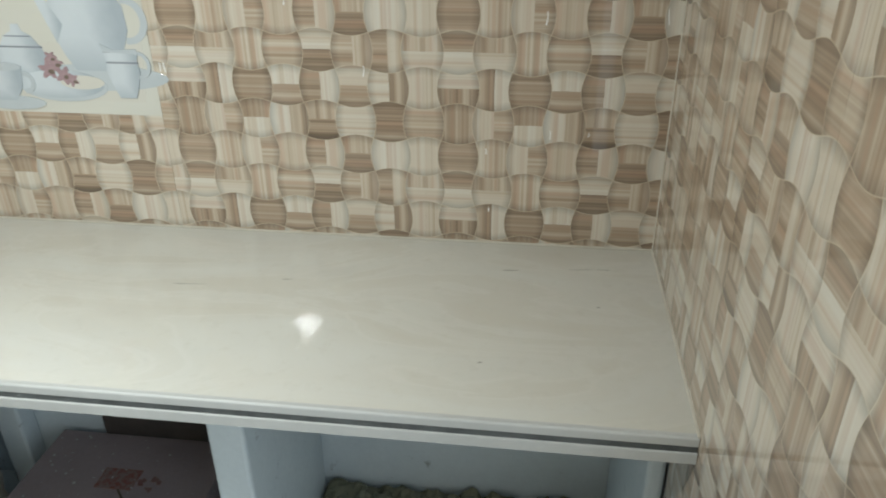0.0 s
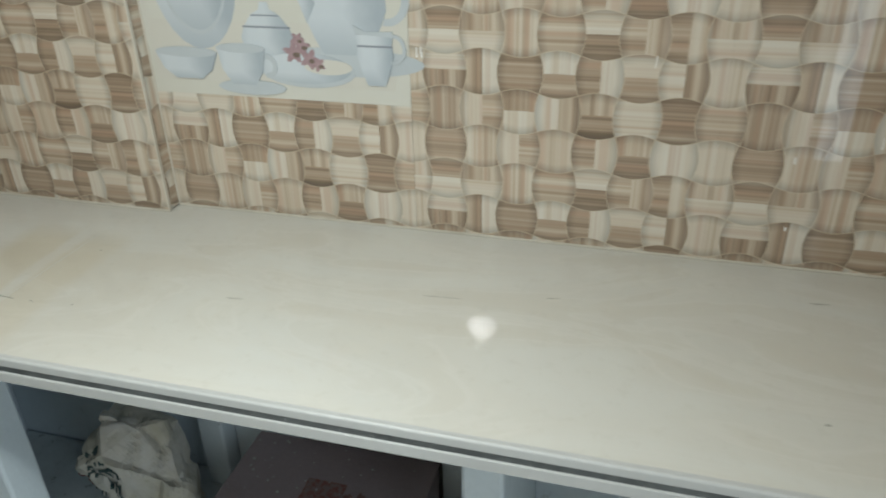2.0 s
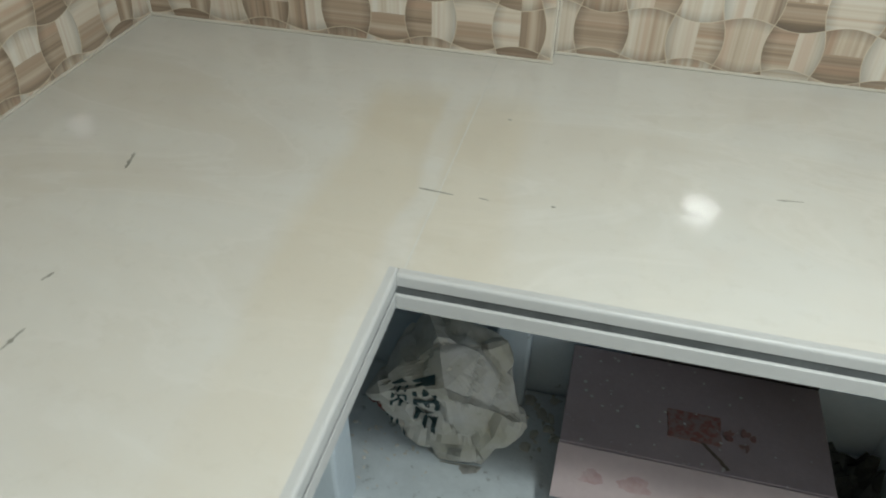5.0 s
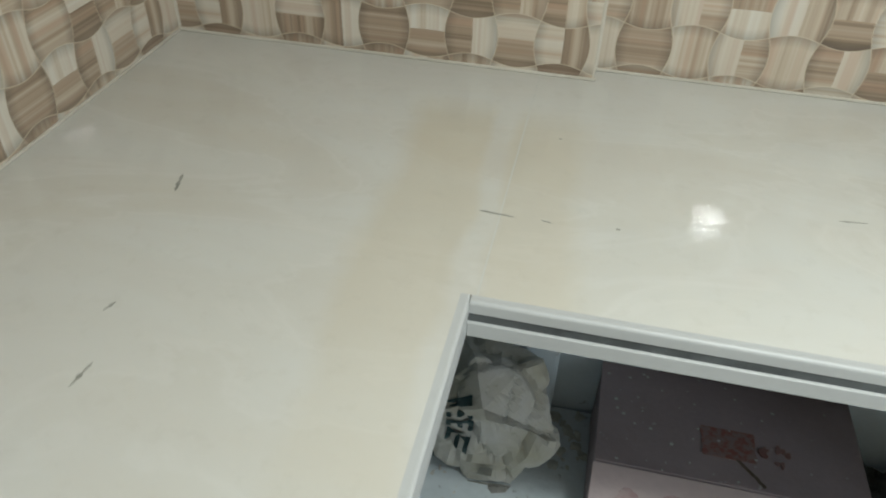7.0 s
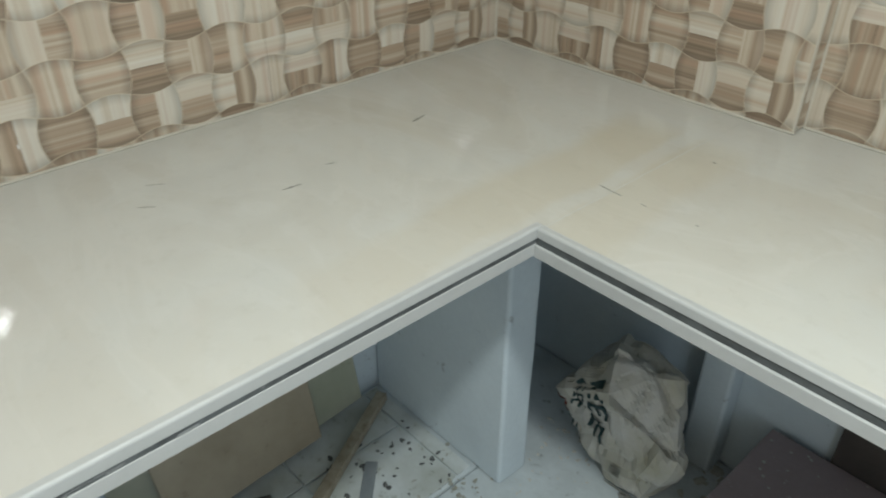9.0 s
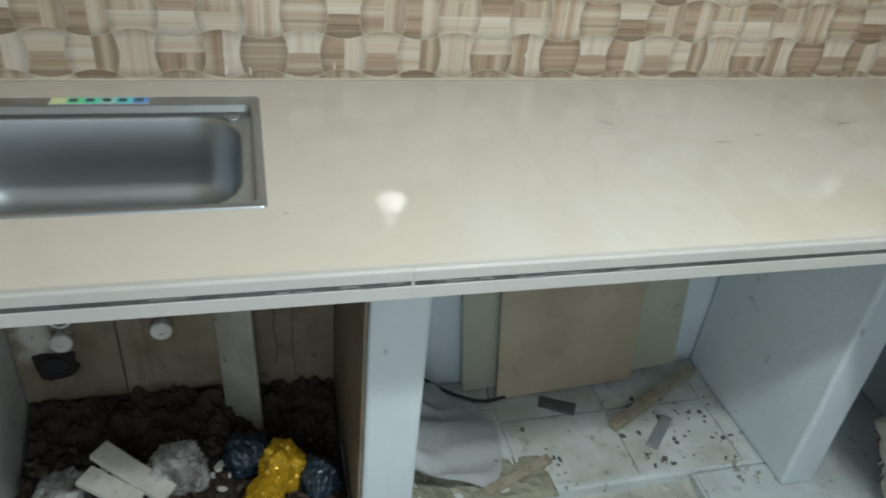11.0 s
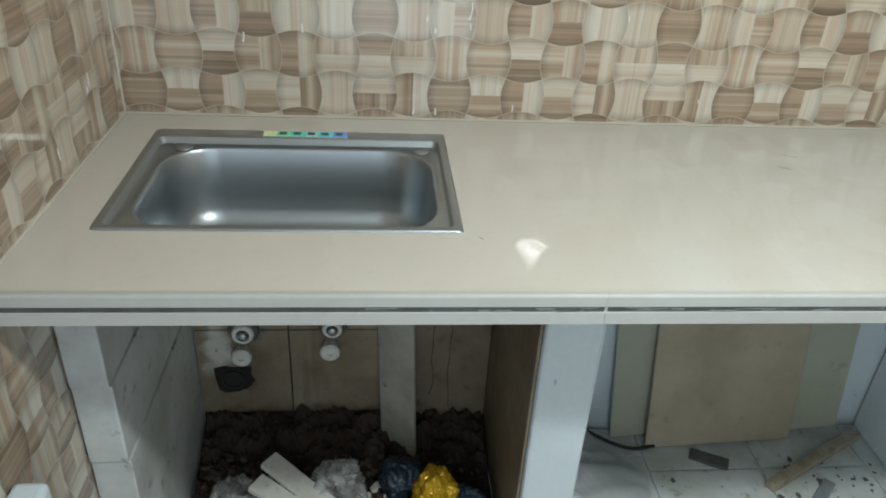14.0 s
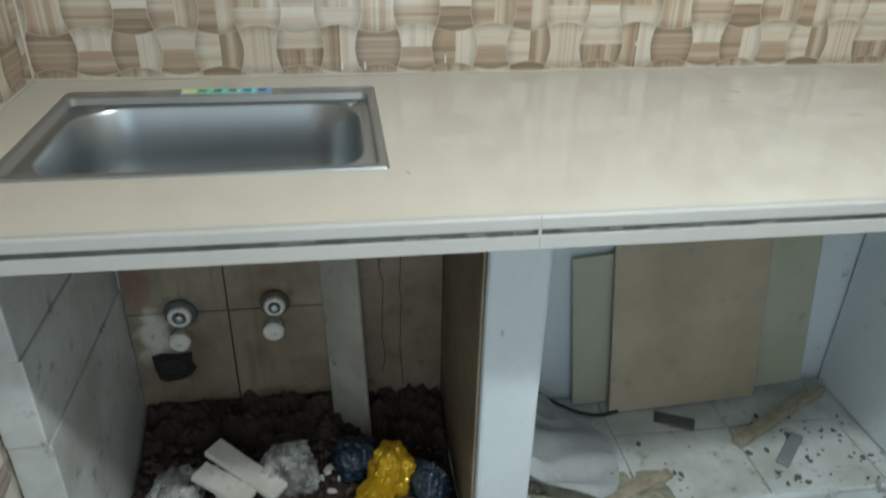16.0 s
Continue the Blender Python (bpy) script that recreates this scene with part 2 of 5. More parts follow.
def old_tile_material(name, base, dark):
    """Glazed tile gone brown: damp runs, dark rings round the outlets, a smear of white putty and a rusty corner."""
    n = Nodes(name)
    p = n.place()
    sep = n.t.nodes.new("ShaderNodeSeparateXYZ")
    n.t.links.new(p, sep.inputs[0])
    rag = n.noise(p, 26.0, 5.0, 0.65)
    big = n.noise(p, 5.0, 4.0, 0.6)
    runs = n.noise(n.place((1.0, 26.0, 2.2)), 1.0, 4.0, 0.6)

    def spot(y, z, ry, rz, wild=0.9):
        dy = n.math("DIVIDE", n.math("SUBTRACT", sep.outputs[1], y), ry)
        dz = n.math("DIVIDE", n.math("SUBTRACT", sep.outputs[2], z), rz)
        d = n.math("SQRT", n.math("ADD", n.math("MULTIPLY", dy, dy), n.math("MULTIPLY", dz, dz)))
        return n.math("ADD", d, n.math("MULTIPLY", n.math("SUBTRACT", rag, 0.5), wild * 2.0))

    c = n.mix(n.ramp(big, [(0.35, 0.0), (0.68, 1.0)]), base, dark)
    c = n.mix(n.ramp(runs, [(0.52, 0.0), (0.72, 0.55)]), c, (0.11, 0.075, 0.045))
    c = n.mix(n.ramp(spot(-2.20, 0.42, 0.05, 0.07), [(0.5, 0.55), (1.0, 0.0)]), c, (0.20, 0.085, 0.07))
    c = n.mix(n.ramp(spot(-2.175, 0.285, 0.048, 0.085), [(0.40, 0.9), (1.15, 0.0)]), c, (0.56, 0.545, 0.49))
    c = n.mix(n.ramp(spot(-2.105, 0.352, 0.058, 0.046), [(0.5, 0.85), (1.0, 0.0)]), c, (0.085, 0.095, 0.09))
    c = n.mix(n.ramp(spot(-1.897, 0.372, 0.050, 0.044), [(0.5, 0.8), (1.0, 0.0)]), c, (0.075, 0.05, 0.032))
    c = n.mix(n.ramp(spot(-2.14, 0.20, 0.062, 0.055), [(0.6, 0.55), (1.0, 0.0)]), c, (0.09, 0.06, 0.04))
    c = n.mix(n.ramp(spot(-1.95, 0.06, 0.35, 0.060, 0.7), [(0.5, 0.75), (1.1, 0.0)]), c, (0.07, 0.045, 0.03))
    specks = n.noise(p, 70.0, 3.0, 0.7)
    c = n.mix(n.ramp(specks, [(0.64, 0.0), (0.72, 0.6)]), c, (0.07, 0.05, 0.035))
    n.bump(n.math("ADD", specks, n.math("MULTIPLY", big, 2.0)), 0.2, 0.003)
    return n.done(c, n.lerp(big, 0.35, 0.6))


M_OLDTILE = old_tile_material("stained_white_tile", (0.27, 0.23, 0.165), (0.15, 0.115, 0.07))
M_FLOORTILE = worn("dusty_floor_tile", (0.66, 0.70, 0.70), (0.42, 0.445, 0.39), 7.0, 0.5, 0.30, 0.3, 60.0, spot_col=(0.20, 0.205, 0.16))
M_LINING = worn("brown_stained_lining", (0.25, 0.205, 0.145), (0.14, 0.107, 0.07), 6.0, 0.5, 0.3, 0.25, 40.0, spot_col=(0.12, 0.08, 0.05))
M_GREYMARBLE = worn("grey_veined_marble", (0.66, 0.69, 0.69), (0.40, 0.40, 0.375), 5.0, 0.35, 0.26, 0.2, 40.0, spot_col=(0.13, 0.12, 0.105))
M_BOARD = worn("beige_board", (0.45, 0.39, 0.295), (0.34, 0.285, 0.205), 5.0, 0.5, 0.10, 0.15, 30.0, spot_col=(0.24, 0.20, 0.15))
M_GREEN = worn("greenish_board", (0.45, 0.46, 0.37), (0.36, 0.375, 0.28), 5.0, 0.35, 0.08, 0.1, 30.0, spot_col=(0.24, 0.24, 0.18))
M_WOOD = worn("raw_wood", (0.42, 0.375, 0.29), (0.24, 0.20, 0.14), 24.0, 0.7, 0.3, 0.4)
M_SLATE = worn("dark_chip", (0.09, 0.095, 0.095), (0.14, 0.145, 0.14), 20.0, 0.7)
M_GREYSTRIP = worn("grey_strip", (0.22, 0.245, 0.26), (0.28, 0.30, 0.31), 14.0, 0.55)
M_BOX = worn("mauve_cardboard", (0.32, 0.26, 0.27), (0.26, 0.21, 0.22), 5.0, 0.8, 0.03, 0.3, 90.0, spot_col=(0.5, 0.5, 0.48))
M_FLAP = worn("pale_cardboard", (0.50, 0.41, 0.405), (0.42, 0.345, 0.34), 6.0, 0.8)
M_RED = worn("red_stain", (0.19, 0.08, 0.07), (0.24, 0.16, 0.155), 30.0, 0.8)
M_WHITESPOT = worn("paint_spots", (0.5, 0.5, 0.49), (0.4, 0.4, 0.39), 30.0, 0.8)
M_SACK = worn("crumpled_sack", (0.52, 0.51, 0.48), (0.40, 0.375, 0.285), 9.0, 0.6, 0.08, 0.25, spot_col=(0.26, 0.24, 0.18))
M_FADEDRED = worn("faded_red_print", (0.40, 0.27, 0.26), (0.47, 0.37, 0.36), 45.0, 0.8)
M_DARKBOARD = worn("dark_brown_board", (0.085, 0.07, 0.06), (0.05, 0.043, 0.04), 6.0, 0.6, 0.05, 0.2, 60.0)
M_TEAL = worn("teal_print", (0.035, 0.085, 0.09), (0.09, 0.14, 0.14), 45.0, 0.7)
M_FADED = worn("faded_print", (0.30, 0.30, 0.26), (0.42, 0.41, 0.36), 30.0, 0.7)
M_REDPRINT = worn("red_print", (0.30, 0.06, 0.04), (0.24, 0.06, 0.04), 30.0, 0.7)
M_CLOTH = worn("white_sackcloth", (0.80, 0.83, 0.84), (0.71, 0.74, 0.76), 5.0, 0.7, 0.0, 0.3)
M_WHITE = worn("white_plastic", (0.68, 0.68, 0.66), (0.58, 0.58, 0.55), 12.0, 0.4, 0.1)
M_PVC = worn("white_fitting", (0.72, 0.72, 0.69), (0.56, 0.55, 0.5), 30.0, 0.4, 0.12)
M_BLACK = worn("black_rubber", (0.012, 0.012, 0.012), (0.02, 0.02, 0.02), 20.0, 0.6)
M_STAIN = worn("damp_stain", (0.115, 0.085, 0.06), (0.06, 0.042, 0.03), 16.0, 0.8, 0.2)
M_HOLE = worn("hole_shade", (0.012, 0.009, 0.007), (0.02, 0.014, 0.01), 20.0, 0.95)
M_PATCH = worn("white_putty", (0.66, 0.65, 0.60), (0.52, 0.50, 0.44), 14.0, 0.8, 0.1, 0.5)
M_MORTAR = worn("grey_mortar", (0.12, 0.125, 0.115), (0.06, 0.06, 0.055), 20.0, 0.9, 0.1, 0.6)
M_MARK = worn("scratch", (0.24, 0.235, 0.20), (0.40, 0.39, 0.34), 60.0, 0.7)
M_BLUE = worn("blue_plastic", (0.016, 0.03, 0.05), (0.03, 0.055, 0.08), 16.0, 0.25)


def foil_material():
    n = Nodes("yellow_foil")
    c = n.mix(n.noise(n.place(), 25.0, 3.0), (0.62, 0.40, 0.025), (0.40, 0.23, 0.01))
    n.bump(n.noise(n.place(), 60.0, 3.0), 0.6, 0.004)
    return n.done(c, 0.25, 0.35)


def bag_material():
    n = Nodes("clear_plastic_bag")
    p = n.place()
    c = n.mix(n.noise(p, 12.0, 4.0), (0.66, 0.68, 0.67), (0.48, 0.48, 0.46))
    n.bump(n.noise(p, 22.0, 3.0, 0.5, 1.5), 0.25, 0.006)
    n.put(n.bsdf.inputs["Alpha"], n.ramp(n.noise(p, 16.0, 3.0, 0.6, 1.0), [(0.35, 0.16), (0.70, 0.72)]))
    return n.done(c, 0.15)


def steel_material():
    n = Nodes("brushed_steel")
    p = n.place((1.0, 1.0, 1.0))
    streak = n.noise(n.place((300.0, 8.0, 300.0)), 1.0, 3.0)
    c = n.mix(n.noise(p, 6.0, 3.0), (0.43, 0.47, 0.495), (0.36, 0.395, 0.42))
    return n.done(c, n.lerp(streak, 0.31, 0.40), 1.0)


M_FOIL, M_BAG, M_STEEL = foil_material(), bag_material(), steel_material()


# ---- mesh helpers ----
def mesh_of(bm, name, mat, smooth=False):
    me = bpy.data.meshes.new(name)
    bm.to_mesh(me)
    bm.free()
    me.materials.append(mat)
    if smooth:
        me.polygons.foreach_set("use_smooth", [True] * len(me.polygons))
    return me


def part(name, bm, mat, parent=None, label="", smooth=False):
    ob = new(name, mesh_of(bm, name, mat, smooth))
    if parent is not None:
        ob.parent = parent
    return tagged(ob, label) if label else ob


def thing(name, at, label, category, group="", kind=""):
    ob = new(name)
    ob.empty_display_size = 0.05
    ob.matrix_world = at if isinstance(at, Matrix) else Matrix.Translation(at)
    return tagged(ob, label, category, group, kind)


def box(lo, hi, bevel=0.0, m=None, segments=2):
    bm = bmesh.new()
    size = [b - a for a, b in zip(lo, hi)]
    mid = [(a + b) / 2 for a, b in zip(lo, hi)]
    bmesh.ops.create_cube(bm, size=1.0, matrix=Matrix.Translation(mid) @ Matrix.Diagonal((*size, 1)))
    if bevel:
        bmesh.ops.bevel(bm, geom=bm.edges[:], offset=bevel, segments=segments, profile=0.5, affect="EDGES")
    if m is not None:
        bmesh.ops.transform(bm, matrix=m, verts=bm.verts)
    return bm


def join(*bms):
    out = bmesh.new()
    for b in bms:
        me = bpy.data.meshes.new("tmp")
        b.to_mesh(me)
        b.free()
        out.from_mesh(me)
        bpy.data.meshes.remove(me)
    return out


def rough_box(lo, hi, cuts, amount, seed=0.0, bevel=0.004):
    """A block with uneven faces and worn edges."""
    bm = box(lo, hi, bevel)
    bmesh.ops.subdivide_edges(bm, edges=[e for e in bm.edges if e.calc_length() > 0.05], cuts=cuts, use_grid_fill=True)
    for v in bm.verts:
        v.co += noise.noise_vector(v.co * 9 + Vector((seed, 0, 0))) * amount
    return bm


def lathe(profile, steps=24, axis="z"):
    bm = bmesh.new()
    rings = []
    for r, h in profile:
        rings.append([bm.verts.new((r * math.cos(2 * math.pi * s / steps), r * math.sin(2 * math.pi * s / steps), h)) for s in range(steps)])
    for a, b in zip(rings, rings[1:]):
        for s in range(steps):
            bm.faces.new((a[s], a[(s + 1) % steps], b[(s + 1) % steps], b[s]))
    if profile[0][0] > 0:
        bm.faces.new(rings[0][::-1])
    if profile[-1][0] > 0:
        bm.faces.new(rings[-1])
    if axis == "x":
        bmesh.ops.rotate(bm, cent=(0, 0, 0), matrix=Matrix.Rotation(radians(90), 3, "Y"), verts=bm.verts)
    bmesh.ops.recalc_face_normals(bm, faces=bm.faces[:])
    return bm


def crumple(size, seed, amount=0.35, cuts=4, freq=1.6):
    """A creased, folded lump whose foot is at z = 0."""
    bm = bmesh.new()
    bmesh.ops.create_icosphere(bm, subdivisions=cuts, radius=0.5)
    off = Vector((seed * 7.3, seed * 3.1, seed))
    for v in bm.verts:
        d = v.co.normalized()
        near = noise.voronoi(d * freq + off)[0]
        fine = noise.voronoi(d * freq * 2.4 + off)[0]
        r = 0.5 * (1.0 + amount * (0.75 - 0.9 * near[0] + 0.35 * (fine[1] - fine[0]) + 0.25 * noise.noise(d * 1.3 + off)))
        v.co = d * r
    for v in bm.verts:
        v.co = Vector((v.co.x * size[0], v.co.y * size[1], max(v.co.z + 0.36, 0.0) * size[2]))
    return bm


def plate(points, z0, z1):
    """A flat plate with the given outline in x and y."""
    bm = bmesh.new()
    low = [bm.verts.new((x, y, z0)) for x, y in points]
    top = [bm.verts.new((x, y, z1)) for x, y in points]
    bm.faces.new(low[::-1])
    bm.faces.new(top)
    for s in range(len(points)):
        bm.faces.new((low[s], low[(s + 1) % len(points)], top[(s + 1) % len(points)], top[s]))
    bmesh.ops.recalc_face_normals(bm, faces=bm.faces[:])
    return bm


def ground_patch(x0, x1, y0, y1, z, rise, step, seed, freq=14.0):
    """An uneven bed of dirt with a closed rim."""
    bm = bmesh.new()
    nx, ny = max(2, int((x1 - x0) / step)), max(2, int((y1 - y0) / step))
    grid = [[bm.verts.new((x0 + (x1 - x0) * a / nx, y0 + (y1 - y0) * b / ny, 0)) for b in range(ny + 1)] for a in range(nx + 1)]
    for a, row in enumerate(grid):
        for b, v in enumerate(row):
            q = Vector((v.co.x * freq + seed, v.co.y * freq, seed))
            lump = 0.5 + 0.6 * noise.noise(q) + 0.4 * noise.noise(q * 2.7) + 0.25 * noise.noise(q * 6)
            v.co.z = z if a in (0, nx) or b in (0, ny) else z + max(0.06, lump) * rise
    for a in range(nx):
        for b in range(ny):
            bm.faces.new((grid[a][b], grid[a + 1][b], grid[a + 1][b + 1], grid[a][b + 1]))
    return bm


def chips(count, x0, x1, y0, y1, z, size, seed):
    """Scattered crumbs, joined."""
    rnd = random.Random(seed)
    bm = bmesh.new()
    heaps = []
    for _ in range(count):
        s = size * rnd.uniform(0.35, 1.0) ** 1.5
        if rnd.random() < 0.4 or not heaps:
            heaps.append((rnd.uniform(x0, x1), rnd.uniform(y0, y1)))
            cx, cy = heaps[-1]
        else:
            hx0, hy0 = rnd.choice(heaps)
            cx, cy = min(x1, max(x0, rnd.gauss(hx0, 0.022))), min(y1, max(y0, rnd.gauss(hy0, 0.022)))
        m = Matrix.Translation((cx, cy, z + s * 0.12)) @ Matrix.Rotation(rnd.uniform(0, 6.3), 4, "Z") @ Matrix.Diagonal((s, s * rnd.uniform(0.4, 0.9), s * rnd.uniform(0.2, 0.5), 1))
        made = bmesh.ops.create_icosphere(bm, subdivisions=1, radius=0.5, matrix=m)
        for v in made["verts"]:
            v.co += Vector((rnd.uniform(-1, 1), rnd.uniform(-1, 1), rnd.uniform(-0.3, 0.3))) * s * 0.13
    return bm


# ---- structure ----
def slab(name, lo, hi, mat, label, category):
    ob = part(name, box(lo, hi), mat, None)
    return tagged(ob, label, category, kind="structure")


T = 0.008  # tile thickness
wall_north = slab("wall_north", (-0.15, T, FLOOR), (XE + 0.15, 0.15, CEIL), M_PLASTER, "whitewashed plaster wall behind the worktop", "wall")
wall_west = slab("wall_west", (-0.15, YS - 0.15, FLOOR), (-T, T - 0.002, CEIL), M_PLASTER, "whitewashed plaster wall along the sink arm", "wall")
wall_east = part("wall_east", join(box((XE + T, DOOR_Y1, FLOOR), (XE + 0.15, T - 0.002, CEIL)), box((XE + T, YS - 0.15, FLOOR), (XE + 0.15, DOOR_Y0, CEIL)),
                                   box((XE + T, DOOR_Y0, DOOR_Z), (XE + 0.15, DOOR_Y1, CEIL))), M_WALL)
tagged(wall_east, "painted wall covered with woven-look tiles, with an added unseen doorway", "wall", kind="structure")
wall_south = slab("wall_south", (-T + 0.002, YS - 0.15, FLOOR), (XE + T - 0.002, YS - T, CEIL), M_WALL, "painted wall with woven-look tiles beside the sink", "wall")
floor = slab("floor", (-0.15, YS - 0.15, FLOOR - 0.1), (XE + 0.15, 0.15, FLOOR), M_FLOORBOUNCE, "mostly unseen stained floor, kept pale to bounce light under the worktop", "floor")
ceiling = slab("ceiling", (-0.15, YS - 0.15, CEIL), (XE + 0.15, 0.15, CEIL + 0.12), M_CEIL, "plain white painted ceiling", "ceiling")
pilaster = slab("wall_pilaster", (-T + 0.002, PIL_Y + T, H - 0.06), (PIL_X - T, T - 0.001, CEIL - 0.002), M_PLASTER, "shallow plastered pilaster in the room corner", "wall")

base_west = part("floor_base_west", rough_box((-T + 0.002, YS + 0.002, FLOOR - 0.02), (0.385, -0.40, 0.0), 14, 0.003, 1.0, 0.006), M_BASE)
tagged(base_west, "raised limewashed base under the sink arm", "base", kind="structure")
outline = [(0.0, 0.005), (0.0, -0.3985), (0.387, -0.3985), (0.387, -0.66), (XE - 0.002, -0.66), (XE - 0.002, 0.005)]
bm = plate(outline, FLOOR - 0.02, 0.001)
bmesh.ops.bevel(bm, geom=[e for e in bm.edges if all(v.co.z > 0 for v in e.verts)], offset=0.006, segments=2, affect="EDGES")
base_north = part("floor_base_north", bm, M_BASE)
tagged(base_north, "raised limewashed base under the long arm", "base", kind="structure")


def tile_mesh(w, h, u0, v0, cache={}):
    key = (round(w, 3), round(h, 3), round(u0, 3), round(v0, 3))
    if key not in cache:
        g = 0.00005
        bm = box((g, 0.0, g), (w - g, T, h - g))
        layer = bm.loops.layers.uv.new("UVMap")
        for f in bm.faces:
            for l in f.loops:
                l[layer].uv = (u0 + l.vert.co.x / TW * 8, v0 + l.vert.co.z / TH * 4)
        cache[key] = mesh_of(bm, "tile", M_TILE)
    return cache[key]


def clad(wall, frame_m, s0, s1, z0, z1, seam_s, seam_z):
    """Lays tiles on a wall from s0 to s1 and z0 to z1, cut where the run ends. frame_m leads from (run, depth, up) to the world."""
    a = math.floor((s0 - seam_s) / TW)
    while seam_s + a * TW < s1 - 0.004:
        l, r = max(s0, seam_s + a * TW), min(s1, seam_s + (a + 1) * TW)
        b = math.floor((z0 - seam_z) / TH)
        while seam_z + b * TH < z1 - 0.004:
            lo, hi = max(z0, seam_z + b * TH), min(z1, seam_z + (b + 1) * TH)
            if r - l > 0.006 and hi - lo > 0.006:
                ob = new("tile", tile_mesh(r - l, hi - lo, (l - seam_s - a * TW) / TW * 8, (lo - seam_z - b * TH) / TH * 4))
                ob.parent = wall
                ob.matrix_world = frame_m @ Matrix.Translation((l, 0, lo))
            b += 1
        a += 1


Z0 = H + 0.004
NORTH = Matrix.Identity(4)
WEST = Matrix.Rotation(radians(90), 4, "Z")
EAST = Matrix.Translation((XE, 0, 0)) @ Matrix.Rotation(radians(-90), 4, "Z")
SOUTH = Matrix.Translation((0, YS, 0)) @ Matrix.Rotation(radians(180), 4, "Z")
ZT = 2.24

# ---- worktop ----
SX0, SX1, SY0, SY1 = 0.085, 0.485, -2.216, -1.664   # sink cut-out
worktop = thing("kitchen_worktop", (0, 0, 0), "L-shaped cream marble worktop with a grooved front edge", "worktop")
JY, JX = -1.484, 0.656


def slab_top(name, x0, x1, y0, y1, parent, hole=None):
    xs, ys = [x0, x1], [y0, y1]
    if hole:
        xs, ys = [x0, hole[0], hole[1], x1], [y0, hole[2], hole[3], y1]
    bm = bmesh.new()
    for a in range(len(xs) - 1):
        for b in range(len(ys) - 1):
            if hole and a == 1 and b == 1:
                continue
            bmesh.ops.create_cube(bm, size=1.0, matrix=Matrix.Translation(((xs[a] + xs[a + 1]) / 2, (ys[b] + ys[b + 1]) / 2, H - 0.009)) @ Matrix.Diagonal((xs[a + 1] - xs[a], ys[b + 1] - ys[b], 0.018, 1)))
    bmesh.ops.remove_doubles(bm, verts=bm.verts, dist=1e-5)
    seen = {}
    for f in bm.faces:
        seen.setdefault(tuple(round(c, 4) for c in f.calc_center_median()), []).append(f)
    bmesh.ops.delete(bm, geom=[f for fs in seen.values() if len(fs) > 1 for f in fs], context="FACES")
    return part(name, bm, M_MARBLE, parent)


NOSE = 0.012
slab_top("slab", 0.0, DW - NOSE, YS, PIL_Y + 0.004, worktop, (SX0 + 0.012, SX1 - 0.012, SY0 + 0.012, SY1 - 0.012))
slab_top("slab", DW - NOSE, XE, DN + NOSE, 0.0, worktop)
part("joint_filler", box((DW + 0.005, DN + 0.012, H - 0.001), (DW + 0.0072, -0.05, H + 0.0002)), M_JOINT, worktop, "pale filled joint")


def nosing(x0, x1, y0, y1, lo, hi, side, r=0.0045):
    """A strip of edge stone with its upper front corner rounded. side: the axis it faces."""
    bm = box((x0, y0, lo), (x1, y1, hi))
    edges = []
    for e in bm.edges:
        a, b = e.verts
        if a.co.z > hi - 1e-5 and b.co.z > hi - 1e-5:
            if side == "x" and a.co.x > x1 - 1e-5 and b.co.x > x1 - 1e-5:
                edges.append(e)
            if side == "y" and a.co.y < y0 + 1e-5 and b.co.y < y0 + 1e-5:
                edges.append(e)
    if r:
        bmesh.ops.bevel(bm, geom=edges, offset=r, segments=4, profile=0.5, affect="EDGES")
    return bm


G1, G2 = H - 0.0185, H - 0.0275
part("edge_strip", nosing(DW - NOSE, DW, YS, JY - 0.0002, G1, H, "x"), M_EDGE, worktop)
part("edge_strip", nosing(DW - NOSE, DW, JY + 0.0002, DN + NOSE, G1, H, "x"), M_EDGE, worktop)
N1, N2 = H - 0.0165, H - 0.0295
part("edge_strip", nosing(DW + 0.0004, XE - 0.001, DN, DN + NOSE, N1, H, "y"), M_EDGE, worktop)
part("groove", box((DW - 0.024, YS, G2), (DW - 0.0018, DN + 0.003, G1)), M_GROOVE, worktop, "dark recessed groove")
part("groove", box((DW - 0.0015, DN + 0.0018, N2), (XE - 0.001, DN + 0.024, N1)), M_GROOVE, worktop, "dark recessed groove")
part("lower_strip", nosing(DW - 0.03, DW - 0.001, YS, JY - 0.0002, UNDER, G2, "x", 0.002), M_EDGE, worktop)
part("lower_strip", nosing(DW - 0.03, DW - 0.001, JY + 0.0002, DN + 0.03, UNDER, G2, "x", 0.002), M_EDGE, worktop)
part("lower_strip", nosing(DW - 0.0005, XE - 0.001, DN - 0.002, DN + 0.03, UNDER - 0.002, N2, "y", 0.002), M_EDGE, worktop)
part("joint_plug", rough_box((DW - 0.008, JY - 0.003, G2 - 0.001), (DW - 0.0012, JY + 0.002, G1 + 0.001), 2, 0.001, 3, 0.001), M_EDGE, worktop, "pale chipped filler")
rnd = random.Random(17)
wear = bmesh.new()
for k in range(16):
    y = JY + rnd.gauss(-0.02, 0.16)
    l, h, z = rnd.uniform(0.006, 0.045), rnd.uniform(0.0008, 0.0028), rnd.uniform(G2 + 0.001, G1 - 0.002)
    bmesh.ops.create_cube(wear, size=1.0, matrix=Matrix.Translation((DW - 0.0017, y, z)) @ Matrix.Rotation(rnd.uniform(-0.06, 0.06), 4, "X") @ Matrix.Diagonal((0.0012, l, h, 1)))
